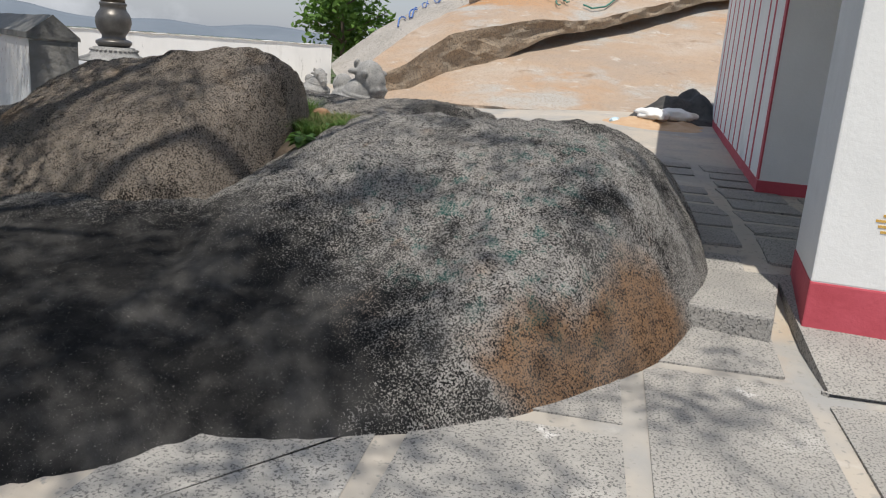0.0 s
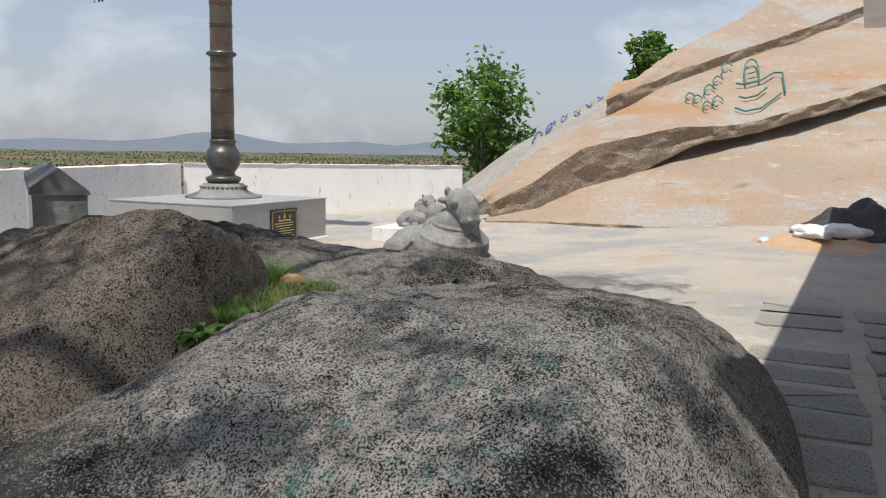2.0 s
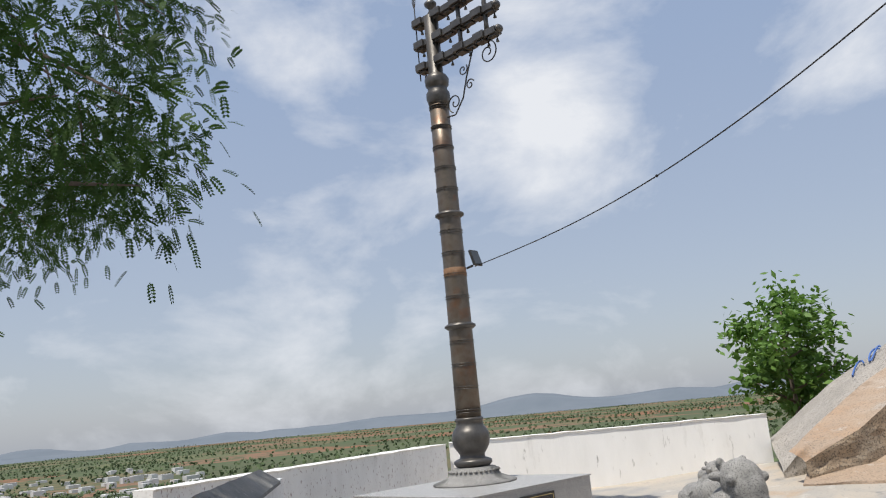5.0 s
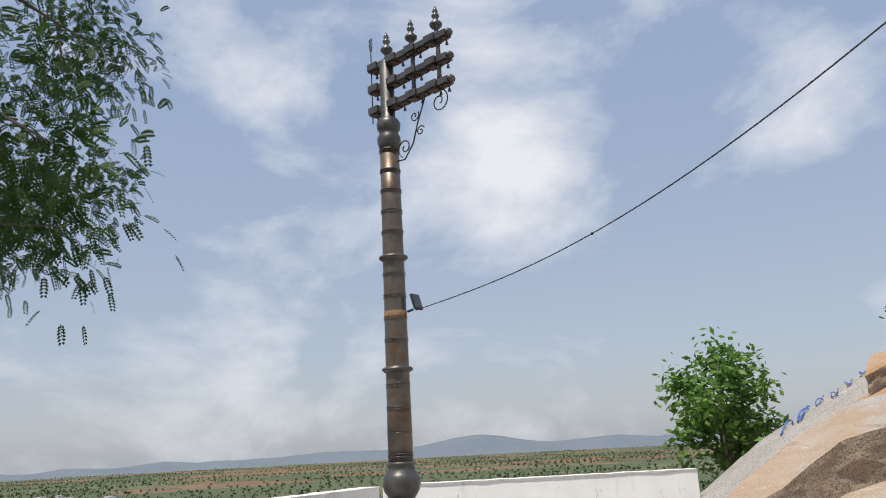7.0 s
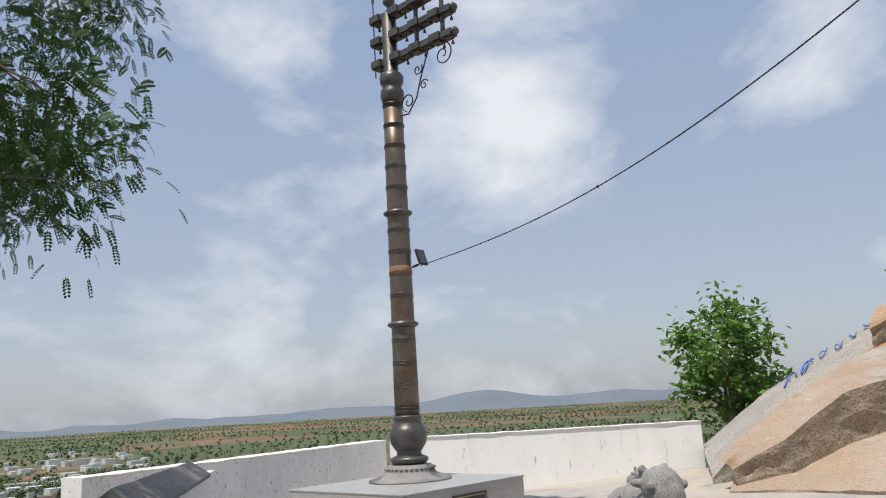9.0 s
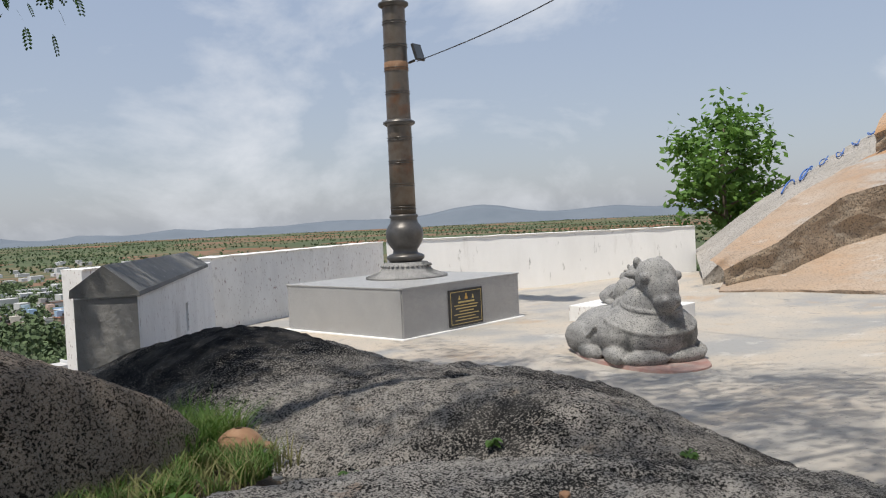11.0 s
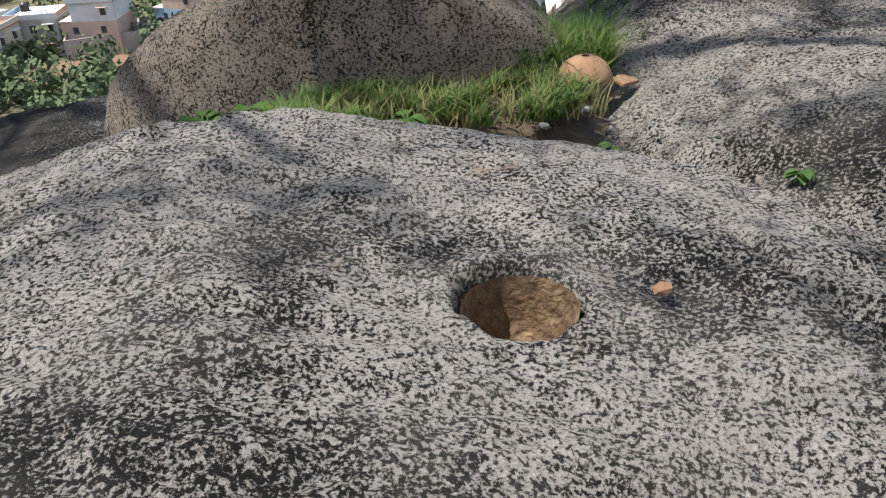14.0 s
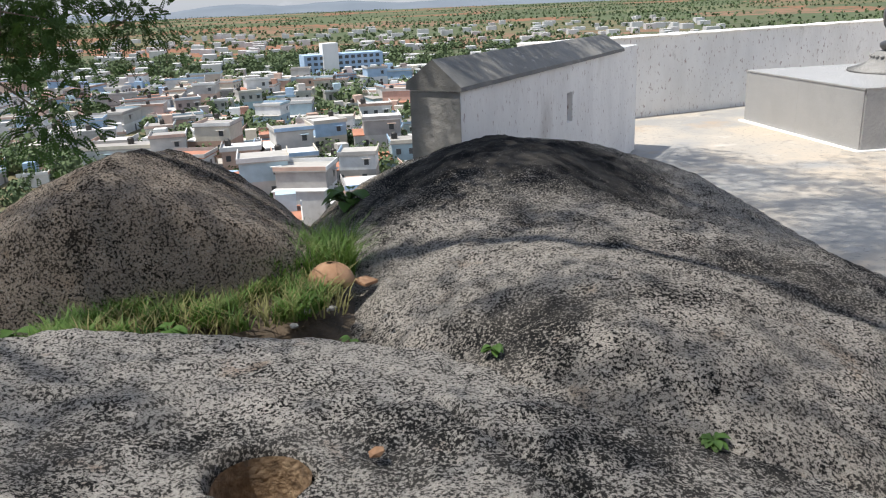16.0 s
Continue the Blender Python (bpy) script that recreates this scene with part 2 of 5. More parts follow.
M_COPE = material("dark_cement_coping", [(0.13, 0.13, 0.125), (0.21, 0.205, 0.195)], 3.0, bump=0.5, bump_scale=20, speck=(0.32, 0.31, 0.29), speck_scale=12, speck_cut=(0.66, 0.74))
M_HOUSE = material("white_house_paint", [(0.72, 0.72, 0.71), (0.80, 0.80, 0.79)], 1.6, bump=0.15, bump_scale=25, stain=[((0.62, 0.62, 0.61), 0.9, (0.55, 0.72))])
M_RED = material("red_oxide_paint", [(0.42, 0.06, 0.08), (0.52, 0.09, 0.12)], 5.0, bump=0.2, bump_scale=30, stain=[((0.56, 0.22, 0.24), 2.5, (0.6, 0.75))])
M_TILE = material("grey_granite_tile", [(0.38, 0.375, 0.365), (0.45, 0.44, 0.43)], 6.0, rough=0.45, bump=0.05, speck=(0.20, 0.20, 0.20), speck_scale=130, speck_cut=(0.5, 0.58))
M_JOINT = material("white_joint", [(0.72, 0.71, 0.69), (0.80, 0.79, 0.77)], 10.0, bump=0.1)
M_BRONZE = material("bronze_sheet", [(0.10, 0.085, 0.07), (0.17, 0.14, 0.11), (0.12, 0.075, 0.05)], 3.0, rough=0.42, metal=0.6, bump=0.25, bump_scale=7, stain=[((0.20, 0.095, 0.05), 1.4, (0.56, 0.66))])
M_BRONZE_DARK = material("dark_bronze", [(0.075, 0.07, 0.065), (0.14, 0.13, 0.12)], 5.0, rough=0.4, metal=0.6, bump=0.15)
M_STONE = material("statue_granite", [(0.22, 0.215, 0.21), (0.37, 0.36, 0.34)], 3.5, bump=0.3, bump_scale=40, stain=[((0.10, 0.10, 0.095), 1.8, (0.52, 0.62)), ((0.44, 0.42, 0.39), 2.6, (0.62, 0.72))], speck=(0.09, 0.09, 0.088), speck_scale=85, speck_cut=(0.54, 0.62))
M_BLACK = material("black_stone", [(0.02, 0.02, 0.02), (0.035, 0.035, 0.035)], 10, rough=0.25, bump=0)
M_GOLD = material("engraved_gold_paint", [(0.45, 0.33, 0.10), (0.55, 0.42, 0.16)], 30, rough=0.5, bump=0)
M_METAL = material("black_iron", [(0.03, 0.03, 0.03), (0.06, 0.055, 0.05)], 12, rough=0.5, metal=0.5, bump=0.1)
M_GRASS = material("grass_blades", [(0.045, 0.10, 0.016), (0.10, 0.19, 0.035), (0.19, 0.22, 0.08)], 14, rough=0.7, bump=0)
M_DRY = material("dry_grass", [(0.26, 0.22, 0.11), (0.20, 0.22, 0.08)], 1.5, rough=0.9, bump=0)
M_LEAF = material("tree_leaves", [(0.03, 0.065, 0.012), (0.05, 0.11, 0.02), (0.08, 0.16, 0.03)], 1.5, rough=0.7, bump=0)
M_LEAF2 = material("broad_leaves", [(0.05, 0.11, 0.02), (0.09, 0.18, 0.035)], 1.2, rough=0.6, bump=0)
M_LEAF3 = material("young_leaves", [(0.09, 0.18, 0.03), (0.15, 0.28, 0.05)], 1.2, rough=0.6, bump=0)
M_FOL = material("far_foliage", [(0.06, 0.09, 0.04), (0.105, 0.145, 0.06)], 0.05, rough=0.9, bump=0)
M_BARK = material("bark", [(0.12, 0.09, 0.065), (0.2, 0.16, 0.12)], 8, bump=0.6)
M_CLAY = material("terracotta", [(0.22, 0.115, 0.06), (0.34, 0.21, 0.13)], 12, bump=0.2)
M_SOIL = material("dark_soil", [(0.05, 0.038, 0.028), (0.13, 0.095, 0.065)], 14, bump=0.8)
M_SAND = material("orange_sand", [(0.44, 0.28, 0.16), (0.52, 0.37, 0.24)], 5, bump=0.4, bump_scale=40)
M_RUBBLE = material("black_gravel", [(0.03, 0.03, 0.03), (0.08, 0.075, 0.07)], 9, bump=0.8, bump_scale=30)
M_BAG = material("white_sack", [(0.70, 0.69, 0.67), (0.80, 0.79, 0.77)], 6, rough=0.6, bump=0.3)
M_BLUE = material("blue_paint", [(0.05, 0.12, 0.36), (0.09, 0.18, 0.45)], 8, bump=0)
M_TEAL = material("green_paint", [(0.04, 0.16, 0.13), (0.07, 0.22, 0.17)], 8, bump=0)
M_ORANGE = material("turmeric_mark", [(0.52, 0.30, 0.06), (0.60, 0.38, 0.10)], 30, bump=0)
M_TOWN = material("town_walls", [(0.75, 0.75, 0.75), (1.0, 1.0, 1.0)], 0.5, bump=0, per_object=[(0.74, 0.74, 0.73), (0.52, 0.50, 0.47), (0.36, 0.50, 0.66), (0.60, 0.55, 0.46), (0.44, 0.30, 0.23), (0.66, 0.66, 0.65), (0.38, 0.36, 0.34), (0.42, 0.54, 0.60), (0.58, 0.42, 0.34), (0.50, 0.48, 0.45)])
M_TOWN_ROOF = material("town_roofs", [(0.80, 0.80, 0.80), (1.0, 1.0, 1.0)], 0.4, bump=0, per_object=[(0.42, 0.40, 0.37), (0.56, 0.54, 0.52), (0.34, 0.32, 0.30), (0.62, 0.61, 0.60), (0.42, 0.19, 0.12), (0.48, 0.45, 0.41)])
M_DARKGLASS = material("dark_window", [(0.04, 0.045, 0.05), (0.07, 0.075, 0.08)], 1, rough=0.3, bump=0)
# Distance haze is painted into the hills as a blue-grey base colour.
M_HAZY_HILL = material("far_hills", [(0.12, 0.145, 0.175), (0.15, 0.175, 0.205)], 0.004, rough=1.0, bump=0)


def leafy(m, share=0.35):
    """Lets part of the light through thin leaves."""
    n, l = m.node_tree.nodes, m.node_tree.links
    b, out = n["Principled BSDF"], n["Material Output"]
    through_leaf, both = n.new("ShaderNodeBsdfTranslucent"), n.new("ShaderNodeMixShader")
    l.new(b.inputs["Base Color"].links[0].from_socket, through_leaf.inputs["Color"])
    both.inputs["Fac"].default_value = share
    l.new(b.outputs["BSDF"], both.inputs[1])
    l.new(through_leaf.outputs["BSDF"], both.inputs[2])
    l.new(both.outputs["Shader"], out.inputs["Surface"])


for leaf_material in (M_LEAF, M_LEAF2, M_LEAF3, M_GRASS, M_DRY):
    leafy(leaf_material)


def plain_material():
    """Farm land: green and red-earth fields in patches, over scrub."""
    m = bpy.data.materials.new("farm_land")
    m.use_nodes = True
    n, l = m.node_tree.nodes, m.node_tree.links
    b = n["Principled BSDF"]
    tc = n.new("ShaderNodeTexCoord")
    v = n.new("ShaderNodeTexVoronoi")
    v.inputs["Scale"].default_value = 0.0035
    l.new(tc.outputs["Object"], v.inputs["Vector"])
    sep = n.new("ShaderNodeSeparateColor")
    l.new(v.outputs["Color"], sep.inputs["Color"])
    r = n.new("ShaderNodeValToRGB")
    r.color_ramp.interpolation = "CONSTANT"
    cols = [(0.10, 0.125, 0.075), (0.15, 0.135, 0.085), (0.09, 0.115, 0.07), (0.24, 0.125, 0.085), (0.14, 0.15, 0.09), (0.22, 0.14, 0.10), (0.085, 0.105, 0.065)]
    while len(r.color_ramp.elements) < len(cols):
        r.color_ramp.elements.new(0.5)
    for i, c in enumerate(cols):
        r.color_ramp.elements[i].position, r.color_ramp.elements[i].color = i / len(cols), (*c, 1)
    l.new(sep.outputs["Red"], r.inputs["Fac"])
    t = n.new("ShaderNodeTexNoise")
    t.inputs["Scale"].default_value, t.inputs["Detail"].default_value = 0.03, 9
    l.new(tc.outputs["Object"], t.inputs["Vector"])
    r2 = n.new("ShaderNodeValToRGB")
    r2.color_ramp.elements[0].position, r2.color_ramp.elements[1].position = 0.48, 0.58
    l.new(t.outputs["Fac"], r2.inputs["Fac"])
    x = n.new("ShaderNodeMix")
    x.data_type = "RGBA"
    x.inputs["B"].default_value = (0.105, 0.115, 0.075, 1)
    l.new(r2.outputs["Color"], x.inputs["Factor"])
    l.new(r.outputs["Color"], x.inputs["A"])
    t3, r3, x3 = n.new("ShaderNodeTexNoise"), n.new("ShaderNodeValToRGB"), n.new("ShaderNodeMix")
    t3.inputs["Scale"].default_value, t3.inputs["Detail"].default_value, t3.inputs["Roughness"].default_value = 0.22, 10, 0.75
    l.new(tc.outputs["Object"], t3.inputs["Vector"])
    r3.color_ramp.elements[0].position, r3.color_ramp.elements[1].position = 0.54, 0.76
    l.new(t3.outputs["Fac"], r3.inputs["Fac"])
    x3.data_type = "RGBA"
    x3.inputs["B"].default_value = (0.17, 0.13, 0.09, 1)
    l.new(r3.outputs["Color"], x3.inputs["Factor"])
    l.new(x.outputs["Result"], x3.inputs["A"])
    l.new(x3.outputs["Result"], b.inputs["Base Color"])
    b.inputs["Roughness"].default_value = 1.0
    b.inputs["Specular IOR Level"].default_value = 0.0
    return m


M_PLAIN = plain_material()


# ---- building helpers ----
def finish(bm, smooth=False):
    me = bpy.data.meshes.new("mesh")
    bm.normal_update()
    for f in bm.faces:
        f.smooth = smooth
    bm.to_mesh(me)
    bm.free()
    return me


def part(name, bm, mat, parent, label="", smooth=False):
    ob = new(name, bm if isinstance(bm, bpy.types.Mesh) else finish(bm, smooth))
    if not ob.data.materials:
        ob.data.materials.append(mat)
    ob.parent = parent
    return tagged(ob, label=label)


def thing(name, label, category, at=(0, 0, 0), turn=0.0, group="", bm=None, mat=None, smooth=False, kind=""):
    ob = new(name, finish(bm, smooth) if bm else None)
    if bm:
        ob.data.materials.append(mat)
    ob.matrix_basis = pose(*at, 0, 0, turn)
    return tagged(ob, label, category, group, kind)


def box(bm, x0, y0, z0, x1, y1, z1, bevel=0.0, m=None):
    vs = [bm.verts.new((x, y, z)) for z in (z0, z1) for x, y in ((x0, y0), (x1, y0), (x1, y1), (x0, y1))]
    if m:
        for v in vs:
            v.co = m @ v.co
    fs = [bm.faces.new([vs[i] for i in q]) for q in ((3, 2, 1, 0), (4, 5, 6, 7), (0, 1, 5, 4), (1, 2, 6, 5), (2, 3, 7, 6), (3, 0, 4, 7))]
    if bevel:
        bmesh.ops.bevel(bm, geom=list({e for f in fs for e in f.edges}), offset=bevel, segments=2, affect="EDGES", profile=0.6)
    return bm


def boxed(*a, **k):
    return box(bmesh.new(), *a, **k)


def lathe(profile, n=28, bm=None, centre=(0, 0)):
    bm = bm or bmesh.new()
    rings = [[bm.verts.new((centre[0] + r * math.cos(2 * math.pi * i / n), centre[1] + r * math.sin(2 * math.pi * i / n), z)) for i in range(n)] for r, z in profile]
    for a, b in zip(rings, rings[1:]):
        for i in range(n):
            bm.faces.new((a[i], a[(i + 1) % n], b[(i + 1) % n], b[i]))
    bm.faces.new(rings[0][::-1])
    bm.faces.new(rings[-1])
    return bm


def tube(bm, pts, r, n=6, r_end=None):
    pts = [Vector(p) for p in pts]
    rings = []
    for i, p in enumerate(pts):
        d = (pts[min(i + 1, len(pts) - 1)] - pts[max(i - 1, 0)]).normalized()
        s = d.orthogonal().normalized() if i == 0 else (s - d * s.dot(d)).normalized()
        u = d.cross(s)
        rr = r + ((r_end if r_end is not None else r) - r) * i / max(1, len(pts) - 1)
        rings.append([bm.verts.new(p + rr * (s * math.cos(2 * math.pi * k / n) + u * math.sin(2 * math.pi * k / n))) for k in range(n)])
    for a, b in zip(rings, rings[1:]):
        for k in range(n):
            bm.faces.new((a[k], a[(k + 1) % n], b[(k + 1) % n], b[k]))
    bm.faces.new(rings[0][::-1])
    bm.faces.new(rings[-1])
    return bm


def blob(bm, centre, radii, sub=2, rough=0.0, scale=2.0, m=None, seed=0.0):
    r = bmesh.ops.create_icosphere(bm, subdivisions=sub, radius=1.0)
    for v in r["verts"]:
        k = 1 + rough * noise.noise(v.co * scale + Vector((seed, seed, seed)))
        v.co = Vector((v.co.x * radii[0] * k, v.co.y * radii[1] * k, v.co.z * radii[2] * k))
        if m:
            v.co = m @ v.co
        v.co += Vector(centre)
    return bm


def smooth01(a, b, x):
    t = min(1, max(0, (x - a) / (b - a)))
    return t * t * (3 - 2 * t)


def floor_z(x, y):
    """The court rises by the temple's wall and falls towards the parapet."""
    z = 0.25 * smooth01(2.5, 4.0, x) * (1 - smooth01(2.6, 6.2, y))
    return z - 0.03 * smooth01(7, 9.5, y) * smooth01(6, 9, x) + 0.18 * smooth01(13.5, 17.5, x) * (1 - smooth01(10, 13, y)) * smooth01(3, 7, y)


# ---- ground and plain ----
PLAIN = -45.0


def hill_z(x, y):
    """The hill: a flat top round the court, steep flanks, the plain below."""
    out = max(0.0, math.hypot(max(0, abs(x - 12) - 9), max(0, y - 6.5, -8 - y)))
    z = -0.35 - 0.55 * out if out < 12 else -6.95 - 0.42 * (out - 12)
    z += 0.5 * noise.noise(Vector((x * 0.11, y * 0.11, 0))) * min(1, out * 0.2)
    return max(z, PLAIN + 0.15 * noise.noise(Vector((x * 0.02, y * 0.02, 3))))


def ground():
    bm = bmesh.new()
    radii = [0] + [1.5 * i for i in range(1, 40)] + [60 * 1.09 ** i for i in range(1, 52)]
    radii = [r for r in radii if r < 4800] + [4900]
    n, rings = 120, []
    for r in radii:
        rings.append([bm.verts.new((12 + r * math.cos(2 * math.pi * i / n), 4 + r * math.sin(2 * math.pi * i / n), hill_z(12 + r * math.cos(2 * math.pi * i / n), 4 + r * math.sin(2 * math.pi * i / n)))) for i in range(n if r else 1)])
    for i in range(n):
        bm.faces.new((rings[0][0], rings[1][i], rings[1][(i + 1) % n]))
    for a, b in zip(rings[1:], rings[2:]):
        for i in range(n):
            bm.faces.new((a[i], b[i], b[(i + 1) % n], a[(i + 1) % n]))
    thing("ground", "scrubby hillside falling to a wide plain of green and red fields", "ground", bm=bm, mat=M_PLAIN, smooth=True, kind="structure")


ground()


def far_hills():
    for k, (dist, high, a0, a1, s) in enumerate([(4700, 125, 8, 66, 5), (4750, 75, 50, 84, 9), (4600, 75, 66, 118, 3), (4760, 140, -20, 36, 13)]):
        bm = bmesh.new()
        steps = 90
        prev = None
        for i in range(steps + 1):
            a = radians(a0 + (a1 - a0) * i / steps)
            env = math.sin(math.pi * i / steps) ** 0.6
            h = high * env * (0.55 + 0.55 * noise.noise(Vector((i * 0.09, s, 0)))) + 4 * noise.noise(Vector((i * 0.5, s, 1)))
            c = [bm.verts.new((dist * q * math.cos(a), dist * q * math.sin(a), z)) for q, z in ((0.93, PLAIN), (0.975, PLAIN + max(1, h) * 0.75), (1.0, PLAIN + max(1.5, h)), (1.03, PLAIN))]
            if prev:
                for j in range(3):
                    bm.faces.new((prev[j], prev[j + 1], c[j + 1], c[j]))
            prev = c
        thing("backdrop_hill", "low hills along the horizon, distance haze painted in as blue-grey", "hill", bm=bm, mat=M_HAZY_HILL, smooth=True, kind="structure")


far_hills()


# ---- court floor, parapets, temple walls ----
def par_y(x):
    return 14.29 - 0.262 * (13.73 - x)


def court():
    bm = bmesh.new()
    step, verts = 0.2, {}

    def inside(x, y):
        far = par_y(x) + 0.1 if x < 13.73 else 14.29 - (x - 13.73) * (14.29 - 9.75) / (18.13 - 13.73) + 0.1
        left = y < 4.6 or x > 5.15 + 0.70 * (min(max(y, 7.35), 10.5) - 7.35)
        return y < far and left and -5 < x < 19 and -2.5 < y

    def vert(i, j):
        if (i, j) not in verts:
            x, y = i * step, j * step
            verts[i, j] = bm.verts.new((x, y, floor_z(x, y) + 0.012 * noise.noise(Vector((x * 0.9, y * 0.9, 0)))))
        return verts[i, j]
    for i in range(-26, 96):
        for j in range(-13, 75):
            if inside((i + 0.5) * step, (j + 0.5) * step):
                bm.faces.new((vert(i, j), vert(i + 1, j), vert(i + 1, j + 1), vert(i, j + 1)))
    edge = [e for e in bm.edges if len(e.link_faces) == 1]
    r = bmesh.ops.extrude_edge_only(bm, edges=edge)
    for v in [g for g in r["geom"] if isinstance(g, bmesh.types.BMVert)]:
        v.co.z -= 0.7
    return thing("floor", "worn cement court floor, grey and sandy, with patches", "floor", bm=bm, mat=M_CEMENT, smooth=True, kind="structure")


FLOOR = court()


def wall_run(name, a, b, thick, z0, z1, mat, label, top=None, segs=40):
    """An uneven plastered wall from a to b (inner face), its thickness to the left of the way."""
    ob = thing(name, label, "wall", kind="structure")
    d = (Vector(b) - Vector(a)).to_3d()
    length = d.length
    d.normalize()
    side = Vector((-d.y, d.x, 0))
    bm = bmesh.new()
    prev = None
    for i in range(segs + 1):
        p = Vector((*a, 0)) + d * length * i / segs
        w = 0.012 * noise.noise(Vector((i * 0.35, z1, 0)))
        h = z1 + 0.015 * noise.noise(Vector((i * 0.5, 2, 0)))
        c = [bm.verts.new(q) for q in (p + Vector((0, 0, z0)), p + side * w + Vector((0, 0, h - 0.03)), p + side * 0.03 + Vector((0, 0, h)), p + side * (thick - 0.03) + Vector((0, 0, h)), p + side * thick + Vector((0, 0, h - 0.03)), p + side * thick + Vector((0, 0, z0)))]
        if prev:
            for j in range(5):
                bm.faces.new((prev[j], c[j], c[j + 1], prev[j + 1]))
        else:
            bm.faces.new(c)
        prev = c
    bm.faces.new(prev[::-1])
    part("wall_body", bm, mat, ob)
    return ob


wall_run("wall_north", (18.13, 9.75), (13.73, 14.29), -0.35, -0.3, 1.09, M_WHITE, "whitewashed parapet wall of the court, streaked along its top")
wall_run("wall_west", (13.6, par_y(13.6)), (6.8, par_y(6.8)), -0.38, -1.2, 1.08, M_WASH, "grey-white limewashed parapet wall with dark streaks")


def coped_wall():
    """A short thick wall with a dark gabled coping and a small niche."""
    a, b = Vector((4.962, 7.351, 0)), Vector((7.48, 10.587, 0))
    d = (b - a).normalized()
    turn = math.degrees(math.atan2(d.y, d.x))
    length = (b - a).length
    ob = thing("coped_wall", "short limewashed wall with dark gabled cement coping and a niche", "wall", (a.x, a.y, 0), turn)
    bm = bmesh.new()
    n0, n1, nz0, nz1, dep = 1.97, 2.11, 0.60, 0.86, 0.10
    xs, zs = [0, n0, n1, length], [-0.9, nz0, nz1, 1.13]
    for i in range(3):
        for j in range(3):
            y = dep if (i, j) == (1, 1) else 0
            q = [(xs[i], y, zs[j]), (xs[i + 1], y, zs[j]), (xs[i + 1], y, zs[j + 1]), (xs[i], y, zs[j + 1])]
            bm.faces.new([bm.verts.new(p) for p in q])
    for q in ([(n0, 0, nz0), (n0, dep, nz0), (n0, dep, nz1), (n0, 0, nz1)], [(n1, dep, nz0), (n1, 0, nz0), (n1, 0, nz1), (n1, dep, nz1)],
              [(n0, 0, nz0), (n1, 0, nz0), (n1, dep, nz0), (n0, dep, nz0)], [(n0, dep, nz1), (n1, dep, nz1), (n1, 0, nz1), (n0, 0, nz1)],
              [(0, 0.39, -0.9), (0, 0, -0.9), (0, 0, 1.13), (0, 0.39, 1.13)], [(length, 0, -0.9), (length, 0.39, -0.9), (length, 0.39, 1.13), (length, 0, 1.13)],
              [(length, 0.39, -0.9), (0, 0.39, -0.9), (0, 0.39, 1.13), (length, 0.39, 1.13)], [(0, 0, 1.13), (length, 0, 1.13), (length, 0.39, 1.13), (0, 0.39, 1.13)]):
        bm.faces.new([bm.verts.new(p) for p in q])
    bmesh.ops.remove_doubles(bm, verts=bm.verts[:], dist=0.001)
    bmesh.ops.recalc_face_normals(bm, faces=bm.faces[:])
    part("wall_body", bm, M_WASH, ob)
    bm = bmesh.new()
    prev = None
    for i in range(13):
        x, fall = -0.02 + (length - 0.5) * i / 12, 0.04 * i / 12
        w = 0.008 * noise.noise(Vector((i * 0.7, 0, 0)))
        c = [bm.verts.new(p) for p in ((x, -0.02 + w, 1.10), (x, -0.015 + w, 1.13), (x, 0.195, 1.31 - fall + w), (x, 0.405, 1.16), (x, 0.41, 1.11))]
        if prev:
            for j in range(4):
                bm.faces.new((prev[j], c[j], c[j + 1], prev[j + 1]))
            bm.faces.new((prev[4], c[4], c[0], prev[0]))
        else:
            bm.faces.new(c)
        prev = c
    bm.faces.new(prev[::-1])
    part("coping", bm, M_COPE, ob, "dark cement gabled coping")
    part("end_render", boxed(-0.006, 0.002, -0.9, 0.0, 0.388, 1.098), material("bare_grey_cement", [(0.20, 0.195, 0.185), (0.30, 0.29, 0.275)], 4.0, bump=0.6, bump_scale=15, stain=[((0.13, 0.125, 0.12), 2.5, (0.55, 0.68))]), ob, "bare grey cement end of the wall")


coped_wall()


